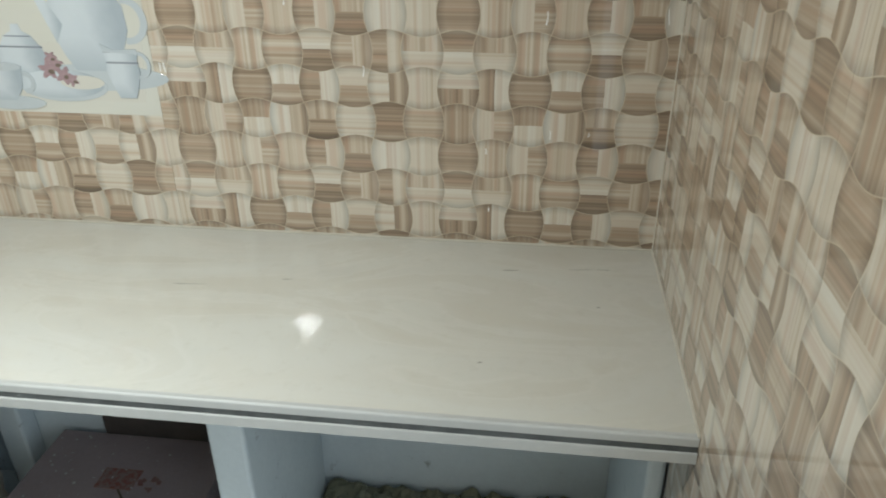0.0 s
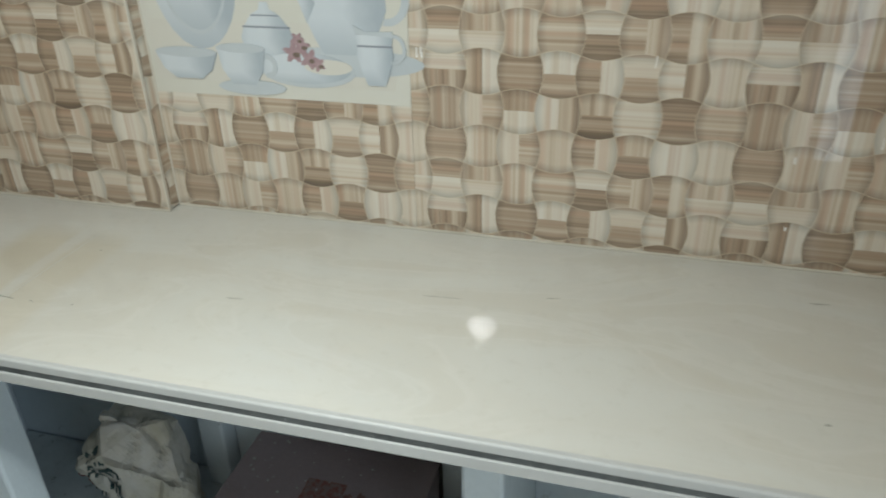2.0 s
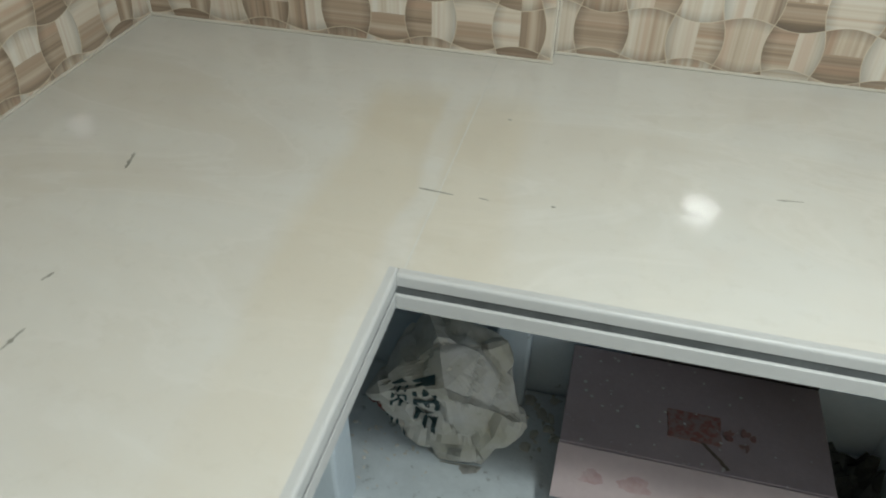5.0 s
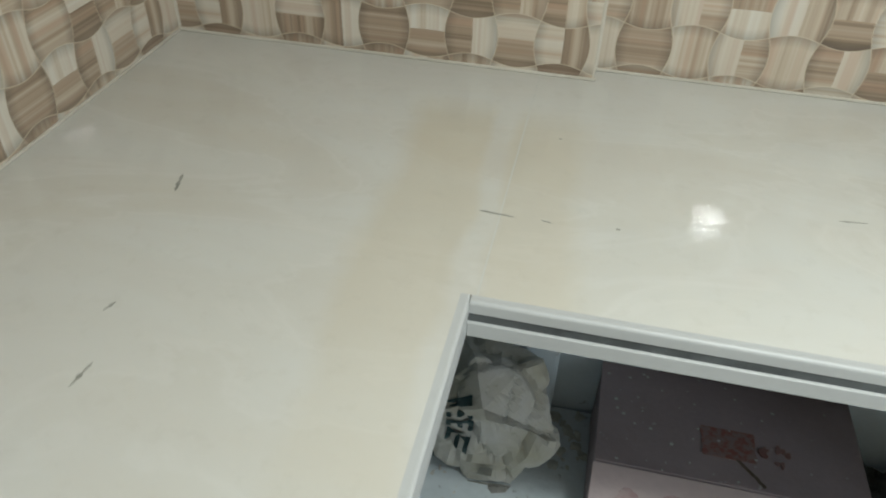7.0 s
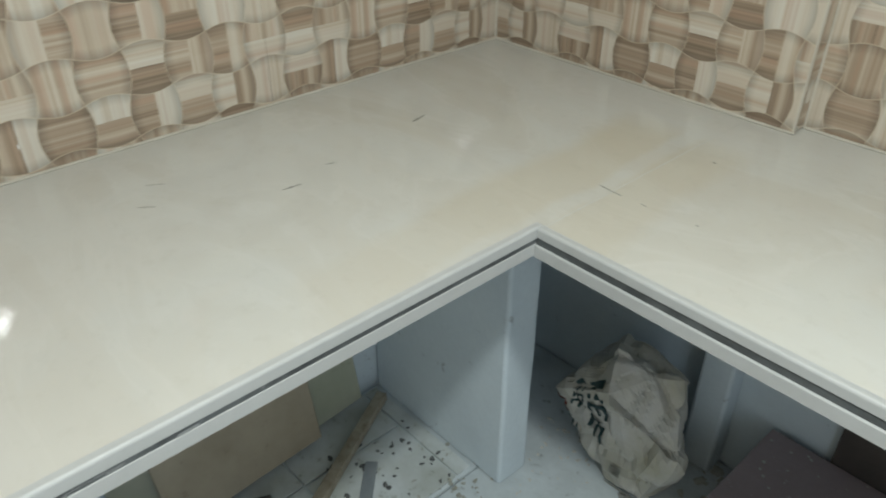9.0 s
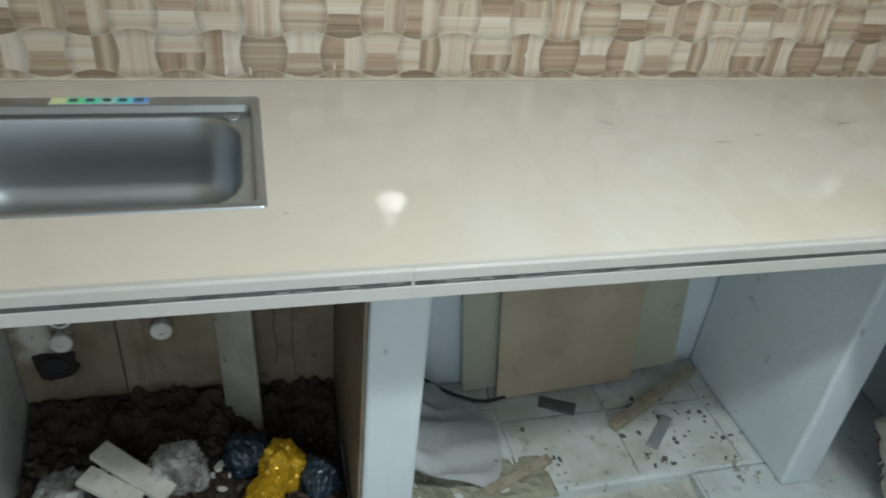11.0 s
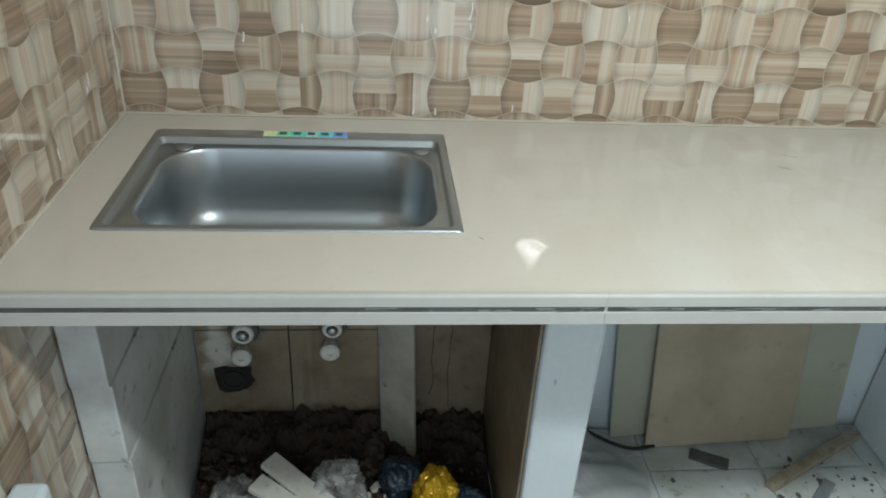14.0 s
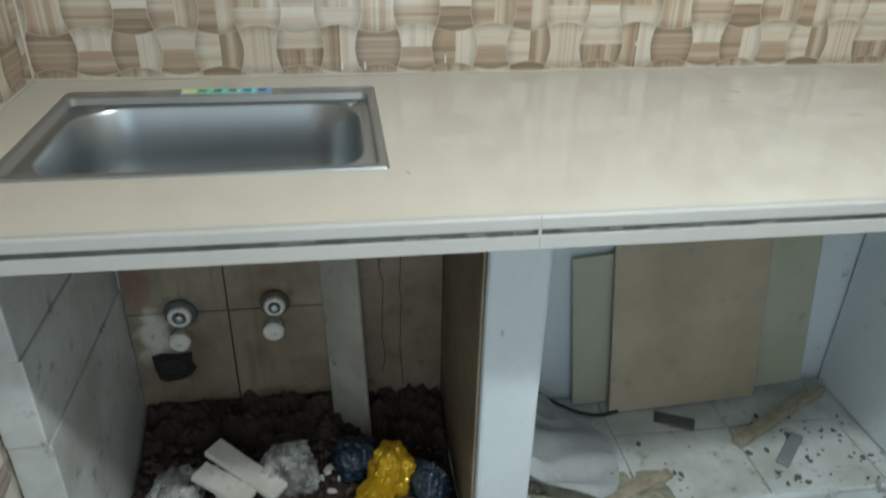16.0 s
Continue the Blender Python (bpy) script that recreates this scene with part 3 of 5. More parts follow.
tagged(part("groove_wear", wear, M_WEAR, worktop, "pale scratched filler in the groove"), kind="stuff")
part("core", box((0.0, SY1 + 0.03, UNDER + 0.003), (DW - 0.031, PIL_Y + 0.003, H - 0.019)), M_UNDER, worktop, "rough concrete core")
part("core", box((SX1 + 0.01, YS + 0.001, UNDER + 0.003), (DW - 0.031, SY1 + 0.029, H - 0.019)), M_UNDER, worktop, "rough concrete core")
part("core", box((DW - 0.03, DN + 0.031, UNDER + 0.003), (XE - 0.001, 0.001, H - 0.019)), M_UNDER, worktop, "rough concrete core")


# scratches and pits in the stone
def scratch(x, y, length, width, turn, seed):
    rnd = random.Random(seed)
    n = 7
    top = [(-length / 2 + length * k / n, width * rnd.uniform(0.15, 0.6) * math.sin(math.pi * (k + 0.3) / (n + 0.6))) for k in range(n + 1)]
    low = [(px, -py * rnd.uniform(0.4, 1.2)) for px, py in reversed(top)]
    bm = plate(top + low, 0.0, 0.0004)
    ob = part("scratch", bm, M_MARK, worktop)
    ob.matrix_world = Matrix.Translation((x, y, H + 0.0001)) @ Matrix.Rotation(radians(turn), 4, "Z")


for k, s in enumerate(((2.160, -0.127, 0.035, 0.004, 5), (2.31, -0.108, 0.05, 0.003, 8), (2.36, -0.103, 0.03, 0.003, 2),
                       (0.657, -0.458, 0.046, 0.006, -4), (0.720, -0.459, 0.014, 0.004, -12), (0.241, -0.497, 0.040, 0.009, 104),
                       (0.312, -0.822, 0.034, 0.006, 84), (0.285, -0.73, 0.018, 0.004, 70), (1.100, -0.359, 0.035, 0.004, 6), (1.485, -0.263, 0.075, 0.003, 4),
                       (1.688, -0.220, 0.026, 0.003, 10), (2.34, -0.26, 0.008, 0.005, 0),
                       (2.12, -0.47, 0.010, 0.006, 20), (0.716, -0.250, 0.006, 0.005, 0), (0.808, -0.452, 0.006, 0.005, 0),
                       (0.50, -1.64, 0.010, 0.004, 40), (0.16, -0.98, 0.030, 0.003, 60), (0.22, -1.02, 0.026, 0.003, 55))):
    scratch(*s, seed=k + 3)

# ---- supports under the worktop ----
POST_X = 0.445


def support(name, lo, hi, seed, label, mat=None):
    ob = part(name, rough_box(lo, hi, 6, 0.0022, seed, 0.008), mat or M_PLASTER, None)
    return tagged(ob, label, "partition wall", "supports under the worktop")


support("partition_wall", (0.0, -1.502, 0.001), (POST_X, -1.394, UNDER + 0.004), 1, "whitewashed brick partition with one tile-faced side beside the sink bay")
support("partition_wall", (0.0, -0.455, 0.001), (0.462, -0.362, UNDER + 0.004), 2, "whitewashed partition near the inner corner")
support("partition_wall", (1.566, -0.455, 0.002), (1.646, 0.004, UNDER + 0.004), 3, "whitewashed partition between the carton and the rubble bay")
support("corner_post", (0.698, -0.058, 0.002), (0.776, 0.006, UNDER + 0.004), 4, "short whitewashed post against the back wall")
support("partition_wall", (2.44, -0.46, 0.002), (XE - 0.001, 0.003, UNDER + 0.004), 5, "thin whitewashed pier against the tiled wall")
side_cheek = thing("side_cheek", (0, 0, 0), "grey veined marble cheek beside the tiled wall under the sink", "partition wall", "supports under the worktop")
for k, (z0, z1) in enumerate(((0.001, 0.411), (0.4125, 0.585), (0.5865, UNDER + 0.004))):
    part("panel", rough_box((0.0, YS + 0.002, z0), (0.482 + 0.004 * k, -2.228 - 0.003 * k, z1), 5, 0.001, 6 + k, 0.003), M_GREYMARBLE, side_cheek)
post_face = part("stained_lining", rough_box((0.0, -1.510, 0.001), (POST_X - 0.012, -1.5035, UNDER + 0.004), 4, 0.0008, 8, 0.002), M_LINING, None)
tagged(post_face, "brown stained tile lining on the partition in the sink bay", "lining", kind="structure")

# ---- sink ----
sink = thing("kitchen_sink", ((SX0 + SX1) / 2, (SY0 + SY1) / 2, H), "brushed stainless steel inset sink with a rounded single bowl", "sink")


def rounded_rect(x0, x1, y0, y1, r, z, per=6):
    pts = []
    for cx, cy, a0 in ((x1 - r, y1 - r, 0), (x0 + r, y1 - r, 90), (x0 + r, y0 + r, 180), (x1 - r, y0 + r, 270)):
        for s in range(per + 1):
            a = radians(a0 + 90 * s / per)
            pts.append((cx + r * math.cos(a), cy + r * math.sin(a), z))
    return pts


def bridge_loops(loops, closed_end=True):
    bm = bmesh.new()
    rings = [[bm.verts.new(p) for p in loop] for loop in loops]
    n = len(rings[0])
    for a, b in zip(rings, rings[1:]):
        for s in range(n):
            bm.faces.new((a[s], a[(s + 1) % n], b[(s + 1) % n], b[s]))
    if closed_end:
        bm.faces.new(rings[-1])
    bmesh.ops.recalc_face_normals(bm, faces=bm.faces[:])
    return bm


hx, hy = (SX1 - SX0) / 2, (SY1 - SY0) / 2
BX0, BX1, BY0, BY1 = -0.133, 0.187, -0.236, 0.242
def rim_ring(back, side, r, z):
    return rounded_rect(-hx + back, hx - side * 0.8, -hy + side, hy - side, r, z)


part("rim", bridge_loops([
    rim_ring(0.0, 0.0, 0.008, 0.0003), rim_ring(0.001, 0.001, 0.008, 0.0028), rim_ring(0.004, 0.003, 0.009, 0.0040), rim_ring(0.040, 0.0135, 0.010, 0.0048),
    rim_ring(0.043, 0.0155, 0.011, 0.0035), rim_ring(0.0445, 0.0165, 0.012, -0.0075), rim_ring(0.047, 0.0185, 0.013, -0.0085),
    rounded_rect(BX0 - 0.006, BX1 + 0.003, BY0 - 0.006, BY1 + 0.006, 0.090, -0.008), rounded_rect(BX0 - 0.003, BX1 + 0.002, BY0 - 0.003, BY1 + 0.003, 0.089, -0.0054), rounded_rect(BX0, BX1, BY0, BY1, 0.088, -0.008)], False), M_STEEL, sink, smooth=True)
bowl = part("bowl", bridge_loops([
    rounded_rect(BX0, BX1, BY0, BY1, 0.088, -0.008), rounded_rect(BX0 + 0.003, BX1 - 0.003, BY0 + 0.003, BY1 - 0.003, 0.086, -0.014),
    rounded_rect(BX0 + 0.008, BX1 - 0.008, BY0 + 0.010, BY1 - 0.010, 0.082, -0.09), rounded_rect(BX0 + 0.013, BX1 - 0.013, BY0 + 0.016, BY1 - 0.016, 0.078, -0.125),
    rounded_rect(BX0 + 0.024, BX1 - 0.024, BY0 + 0.027, BY1 - 0.027, 0.072, -0.147), rounded_rect(BX0 + 0.045, BX1 - 0.045, BY0 + 0.048, BY1 - 0.048, 0.055, -0.157)]), M_STEEL, sink, smooth=True)
drain = part("drain", lathe([(0.045, 0.0), (0.045, 0.003), (0.036, 0.0035), (0.03, 0.0015), (0.008, 0.001)]), M_STEEL, bowl, smooth=True)
drain.location = (0.02, -0.02, -0.1568)
for y in (-0.216, 0.231):
    cap = part("hole_cap", lathe([(0.017, 0.0), (0.017, 0.0012), (0.014, 0.0022), (0.004, 0.0024)]), M_STEEL, sink, smooth=True)
    cap.location = (-0.136, y * 0.985, -0.0082)
STICKER = ((0.60, 0.95, 0.40), (0.15, 0.85, 0.35), (0.08, 0.80, 0.50), (0.30, 0.75, 0.70), (0.08, 0.62, 0.95), (0.10, 0.30, 0.95))


def film_material(k, c):
    n = Nodes("foil_film")
    return n.done(n.mix(n.noise(n.place(), 160.0, 2.0), c, tuple(min(1.0, v * 1.6 + 0.05) for v in c)), 0.18, 0.2)


label_strip = part("sticker", box((-0.190, -0.073, 0.0036), (-0.164, 0.087, 0.0060)), worn("sticker_silver", (0.6, 0.64, 0.62), (0.5, 0.55, 0.56), 40.0, 0.25, metal=0.4), sink, "iridescent label strip")
for k, c in enumerate(STICKER):
    y = -0.072 + 0.0265 * k
    part("swatch", box((-0.1895, y, 0.0062), (-0.1645, y + 0.0255, 0.0067)), film_material(k, c), label_strip)
    if k:
        part("pictogram", box((-0.185, y + 0.003, 0.0065), (-0.171, y + 0.017, 0.0070)), M_TEAL, label_strip)

# ---- sink bay ----
bay_wall = part("sink_bay_backing", box((-T + 0.003, -2.228, 0.0), (-0.002, -1.509, UNDER)), M_DIRT, None)
tagged(bay_wall, "dirty mortar behind the old tiles of the sink bay", "wall", kind="structure")
for z0, z1 in ((0.088, 0.344), (0.347, 0.625)):
    for y0, y1 in ((-2.226, -2.006), (-2.003, -1.742)):
        part("old_tile", rough_box((-0.0015, y0, z0), (0.006, y1, z1), 2, 0.0008, y0 * 9 + z0, 0.0015), M_OLDTILE, bay_wall)
part("cracked_render", rough_box((-0.0015, -1.739, 0.04), (0.004, -1.512, 0.64), 6, 0.0016, 3.3, 0.001), M_LINING, bay_wall, "brown cracked render")
for k, (y, z0, z1) in enumerate(((-1.612, 0.10, 0.46), (-1.655, 0.14, 0.47), (-1.72, 0.1, 0.45))):
    rnd = random.Random(k)
    left = [(y + rnd.uniform(-0.006, 0.006), z0 + (z1 - z0) * s / 9) for s in range(10)]
    crack = plate([(a, b) for a, b in left] + [(a + 0.0015, b) for a, b in reversed(left)], 0.0, 0.001)
    ob = part("crack", crack, M_HOLE, bay_wall)
    ob.matrix_world = Matrix(((0, 0, 1, 0.0052), (1, 0, 0, 0), (0, 1, 0, 0), (0, 0, 0, 1)))


def blotch(rx, ry, seed, thick=0.002, ragged=0.5):
    """A ragged flat patch."""
    pts = []
    for s in range(40):
        a = 2 * math.pi * s / 40
        d = Vector((math.cos(a), math.sin(a), seed))
        r = 1 + ragged * noise.noise(d * 1.3) + 0.35 * ragged * noise.noise(d * 4)
        pts.append((rx * r * d.x, ry * r * d.y))
    return plate(pts, 0.0, thick)


def fitting(name, y, z, r, mat_ring, label):
    """A wall outlet: mortar collar, socket, and a capped stub below."""
    ob = thing(name, (0.006, y, z), label, "water outlet", "outlets in the sink bay")
    part("mortar_collar", lathe([(r * 1.45, 0.0), (r * 1.35, 0.008), (r * 1.05, 0.012), (r * 0.9, 0.012)], 14, "x"), mat_ring, ob)
    part("socket", lathe([(r, 0.004), (r, 0.020), (r * 0.86, 0.024), (r * 0.62, 0.024), (r * 0.55, 0.010), (r * 0.2, 0.010)], 24, "x"), M_PVC, ob, smooth=False)
    stub = part("stub", lathe([(0.018, 0.0), (0.018, 0.022), (0.024, 0.023), (0.024, 0.032), (0.019, 0.036), (0.007, 0.036), (0.006, 0.032), (0.001, 0.032)], 20, "x"), M_PVC, ob)
    stub.location = (0.0, -0.006, -0.060)
    part("nipple", lathe([(0.011, 0.010), (0.011, 0.030), (0.008, 0.032), (0.003, 0.032)], 16, "x"), M_STEEL, ob, "bright metal nipple", smooth=True)
    return ob


fitting("water_outlet", -2.109, 0.346, 0.026, M_MORTAR, "white water outlet with a capped stub in grey mortar")
fitting("water_outlet", -1.899, 0.360, 0.024, M_STAIN, "white water outlet with a round cap in a dark broken ring")
drain_hole = thing("drain_hole", (0.006, -2.145, 0.198), "ragged drain hole in the old tile, its dark depth painted on", "drain hole")
hole_shape = [(-0.045, 0.034), (-0.02, 0.040), (0.012, 0.036), (0.046, 0.039), (0.043, 0.012), (0.052, -0.004), (0.040, -0.022), (0.030, -0.030), (0.012, -0.038), (-0.022, -0.042), (-0.036, -0.034), (-0.042, -0.006)]
# flat plate on the tile; its black colour stands for shade inside the hole
ob = part("cavity", plate(hole_shape, 0.0008, 0.0035), M_HOLE, drain_hole)
ob.matrix_local = Matrix(((0, 0, 1, 0), (1, 0, 0, 0), (0, 1, 0, 0), (0, 0, 0, 1)))
part("pipe_end", lathe([(0.028, 0.001), (0.028, 0.008), (0.023, 0.008), (0.022, 0.0045), (0.001, 0.0045)], 20, "x"), M_BLACK, drain_hole)

bm = ground_patch(0.0, 0.385, -2.226, -1.512, 0.001, 0.055, 0.009, 3.0, 22.0)
for v in bm.verts:   # heaped up towards the back wall
    v.co.z += 0.062 * max(0.0, 1.0 - v.co.x / 0.16)
dirt = part("dirt", bm, M_DIRT, None)
tagged(dirt, "dark damp dirt and rubble in the sink bay", "dirt", kind="stuff")
crumbs = part("rubble", chips(300, 0.10, 0.37, -2.2, -1.53, 0.042, 0.026, 4), worn("brown_rubble", (0.10, 0.075, 0.058), (0.05, 0.036, 0.027), 30.0, 0.9), None)
tagged(crumbs, "small brown and grey rubble pieces on the dirt", "rubble", kind="stuff")
shards = part("shards", chips(40, 0.18, 0.37, -2.2, -1.75, 0.045, 0.045, 8), M_PATCH, None)
tagged(shards, "pale broken tile shards lying on the dirt", "shards", kind="stuff")

# a strip of tile leaning against the back wall
lean = thing("leaning_plank", look((0.10, -1.722, 0.02), (0.015, -1.735, 0.66)), "narrow grey-white stone strip leaning on the back wall", "plank")
part("strip", box((-0.052, -0.005, -0.66), (0.052, 0.005, 0.0), 0.002), worn("grey_stone_strip", (0.40, 0.39, 0.34), (0.26, 0.25, 0.21), 9.0, 0.6, 0.15), lean)
lean.matrix_world = Matrix.Translation((0.088, -1.735, 0.012)) @ Matrix.Rotation(radians(-6.5), 4, "Y") @ Matrix.Rotation(radians(2), 4, "X")
lean.children[0].matrix_local = Matrix.Rotation(radians(52), 4, "Z") @ Matrix.Translation((0, 0, 0.66))


def lump(name, at, size, seed, mat, label, category, turn=0, amount=0.4, cuts=4, freq=1.7, smooth=False):
    ob = part(name, crumple(size, seed, amount, cuts, freq), mat, None, smooth=smooth)
    ob.matrix_world = Matrix.Translation(at) @ Matrix.Rotation(radians(turn), 4, "Z")
    return tagged(ob, label, category)


def facets(seed, given, count):
    """Planes (normal, distance) that cut a crumpled form out of a ball."""
    rnd = random.Random(seed)
    planes = [(Vector(n).normalized(), h) for n, h in given]
    for _ in range(count):
        planes.append((Vector((rnd.gauss(0, 1), rnd.gauss(0, 1), rnd.gauss(0.2, 0.8))).normalized(), rnd.uniform(0.72, 1.0)))
    return planes


def on_facets(d, planes, size, crease, seed):
    """The place on the crumpled form in direction d."""
    r = min([h / max(0.05, d.dot(n)) for n, h in planes] + [1.35])
    q = d * 2.2 + Vector((seed, 0, 0))
    r *= 1.0 - crease * (1.2 * abs(noise.noise(q)) + 0.7 * abs(noise.noise(q * 2.3)) + 0.2 * abs(noise.noise(q * 5.5)))
    gaps, cells = noise.voronoi(q * 0.75)
    r *= 1.0 + 0.5 * crease * noise.noise(cells[0] * 7.3) - 0.45 * crease * max(0.0, 1.0 - (gaps[1] - gaps[0]) / 0.10)
    return Vector((d.x * r * size[0], d.y * r * size[1], d.z * r * size[2]))


def facet_blob(size, seed, given=(), count=16, crease=0.14, sub=5, base=0.0):
    planes = facets(seed, given, count)
    bm = bmesh.new()
    bmesh.ops.create_icosphere(bm, subdivisions=sub, radius=1.0)
    for v in bm.verts:
        v.co = on_facets(v.co.normalized(), planes, size, crease, seed)
        v.co.z = max(v.co.z + base, 0.002 + 0.004 * noise.noise(v.co * 40))
    return bm


def bag(name, at, size, seed, mat, label, turn, crease=0.22):
    ob = part(name, facet_blob(size, seed, (), 26, crease, 5, size[2] * 0.4), mat, None, smooth=True)
    ob.matrix_world = Matrix.Translation(at) @ Matrix.Rotation(radians(turn), 4, "Z")
    return tagged(ob, label, "plastic bag")


bag("plastic_bag", (0.235, -1.885, 0.03), (0.085, 0.09, 0.085), 2, M_BAG, "crumpled translucent white plastic bag on the rubble", 20)
bag("plastic_bag", (0.275, -2.12, 0.03), (0.085, 0.075, 0.06), 5, M_BAG, "crumpled translucent white plastic bag on the rubble", -30)
lump("foil_wrapper", (0.27, -1.655, 0.03), (0.09, 0.09, 0.11), 7, M_FOIL, "crinkled golden yellow foil wrapper", "wrapper", 15, 0.5, 5)
lump("foil_wrapper", (0.335, -1.70, 0.035), (0.07, 0.12, 0.06), 8, M_FOIL, "torn piece of golden yellow foil", "wrapper", 60, 0.5, 4)
bag("blue_bag", (0.21, -1.73, 0.03), (0.065, 0.08, 0.07), 9, M_BLUE, "dark blue crumpled plastic bag on the rubble", 0)
bag("blue_bag", (0.30, -1.575, 0.03), (0.065, 0.05, 0.065), 10, M_BLUE, "dark blue crumpled plastic bag on the rubble", 40)
for k, (x, y, turn, l) in enumerate(((0.263, -1.969, 53, 0.19), (0.295, -2.012, 58, 0.13))):
    st = part("stone_strip", rough_box((-l / 2, -0.024, 0), (l / 2, 0.024, 0.016), 4, 0.002, k, 0.002), M_PATCH, None)
    st.matrix_world = Matrix.Translation((x, y, 0.098 - 0.008 * k)) @ Matrix.Rotation(radians(turn), 4, "Z") @ Matrix.Rotation(radians(12), 4, "Y")
    tagged(st, "broken pale tile strip lying on the plastic bags", "tile strip", "tile strips")

# ---- dry bay with the leaning boards ----
rnd = random.Random(5)
for (x0, x1, y0, y1) in ((0.005, 0.105, -1.404, -1.10), (0.005, 0.155, -1.096, -0.80), (0.005, 0.155, -0.796, -0.51), (0.109, 0.30, -1.404, -1.10),
                         (0.159, 0.375, -1.096, -0.80), (0.159, 0.375, -0.796, -0.51), (0.005, 0.375, -0.506, -0.464), (0.304, 0.375, -1.404, -1.10)):
    part("floor_tile", rough_box((x0, y0, -0.004), (x1 - 0.001, y1 - 0.001, 0.005 + rnd.uniform(0, 0.002)), 2, 0.0012, x0 * 31 + y0 * 17, 0.002), M_FLOORTILE, base_west)


def board(name, y0, y1, height, foot, thick, mat, label, tilt):
    ob = part(name, box((0, y0, 0), (thick, y1, height), 0.003), mat, None)
    ob.matrix_world = Matrix.Translation((foot, 0, 0.0075)) @ Matrix.Rotation(-math.asin((foot - 0.004) / height), 4, "Y") @ Matrix.Translation((0, y0, 0)) @ Matrix.Rotation(radians(tilt), 4, "X") @ Matrix.Translation((0, -y0, 0))
    return tagged(ob, label, "board", "boards leaning in the bay")


board("leaning_board", -1.168, -0.86, 0.43, 0.030, 0.009, M_GREEN, "greenish cream tile leaning against the plaster wall", 5.0)
board("leaning_board", -0.850, -0.535, 0.46, 0.030, 0.009, M_GREEN, "greenish cream tile leaning against the plaster wall", 5.0)
board("leaning_board", -1.083, -0.690, 0.60, 0.070, 0.010, M_BOARD, "large beige tile leaning in front of the greenish ones", 3.2)
stick = part("wooden_stick", rough_box((-0.185, -0.014, 0.0), (0.185, 0.014, 0.026), 5, 0.0015, 4, 0.002), M_WOOD, None)
stick.matrix_world = Matrix.Translation((0.140, -0.645, 0.007)) @ Matrix.Rotation(radians(118), 4, "Z")
tagged(stick, "splintered raw wooden stick on the dusty tiles", "stick")
stick2 = part("wooden_stick", rough_box((-0.10, -0.012, 0.0), (0.10, 0.012, 0.014), 4, 0.002, 9, 0.002), M_WOOD, None)
stick2.matrix_world = Matrix.Translation((0.335, -1.105, 0.007)) @ Matrix.Rotation(radians(112), 4, "Z")
tagged(stick2, "short broken wooden stick with a charred side", "stick")
chip = part("grey_strip", rough_box((-0.065, -0.015, 0.0), (0.065, 0.015, 0.008), 3, 0.0008, 2, 0.002), M_GREYSTRIP, None)
chip.matrix_world = Matrix.Translation((0.255, -0.685, 0.007)) @ Matrix.Rotation(radians(135), 4, "Z")
tagged(chip, "flat grey stone strip lying on the tiles", "stone strip")
flake = part("dark_flake", rough_box((-0.05, -0.02, 0.0), (0.05, 0.02, 0.010), 3, 0.006, 3, 0.003), M_SLATE, None)
flake.matrix_world = Matrix.Translation((0.125, -0.925, 0.007)) @ Matrix.Rotation(radians(62), 4, "Z")
tagged(flake, "dark grey slate flake on the tiles", "stone flake")
debris = part("crumbs", chips(75, 0.13, 0.37, -1.08, -0.48, 0.006, 0.022, 12), M_SLATE, None)
tagged(debris, "dark crumbs scattered over the dusty tiles", "crumbs", kind="stuff")
debris2 = part("crumbs", chips(120, 0.28, 0.46, -1.40, -0.40, 0.0, 0.02, 13), worn("pale_crumbs", (0.45, 0.45, 0.40), (0.3, 0.3, 0.25), 40.0, 0.9), None)
debris2.location.z = 0.004
tagged(debris2, "pale plaster crumbs along the edge of the base", "crumbs", kind="stuff")
mortar_bed = part("mortar_bed", ground_patch(0.27, 0.40, -1.404, -1.02, 0.001, 0.022, 0.012, 8.0, 26.0), worn("broken_mortar", (0.36, 0.36, 0.28), (0.24, 0.24, 0.17), 14.0, 0.9, 0.2, 0.8), None)
tagged(mortar_bed, "broken mortar bed at the front of the bay", "mortar", kind="stuff")
front_bed = part("mortar_edge", ground_patch(0.36, 0.60, -1.42, -0.30, FLOOR - 0.002, 0.035, 0.016, 5.0, 9.0), M_CEMENT, None)
tagged(front_bed, "uneven grey cement spread in front of the base", "cement", kind="stuff")


def drape():
    """A white sack hanging down from the partition and spreading on the floor."""
    bm = bmesh.new()
    nu, nv = 30, 26
    grid = []
    for a in range(nu + 1):
        row = []
        for b in range(nv + 1):
            u, v = a / nu, b / nv
            fold = 0.030 * math.sin(v * 15 + u * 5 + 2 * noise.noise(Vector((u * 2, v * 2, 5)))) + 0.03 * noise.noise(Vector((u * 4, v * 5, 2.0)))
            x = 0.05 + 0.31 * v + 0.03 * noise.noise(Vector((u * 3, v * 3, 7)))
            y = -1.40 + 0.27 * (u ** 1.15) * (0.80 + 0.25 * math.sin(v * 3))
            z = 0.012 + 0.20 * (1 - u) ** 1.3 * (1.0 - 0.5 * v) + abs(fold) * (1.25 - u)
            row.append(bm.verts.new((x, y, z)))
        grid.append(row)
    for a in range(nu):
        for b in range(nv):
            bm.faces.new((grid[a][b], grid[a + 1][b], grid[a + 1][b + 1], grid[a][b + 1]))
    bmesh.ops.solidify(bm, geom=bm.faces[:], thickness=0.002)
    return bm


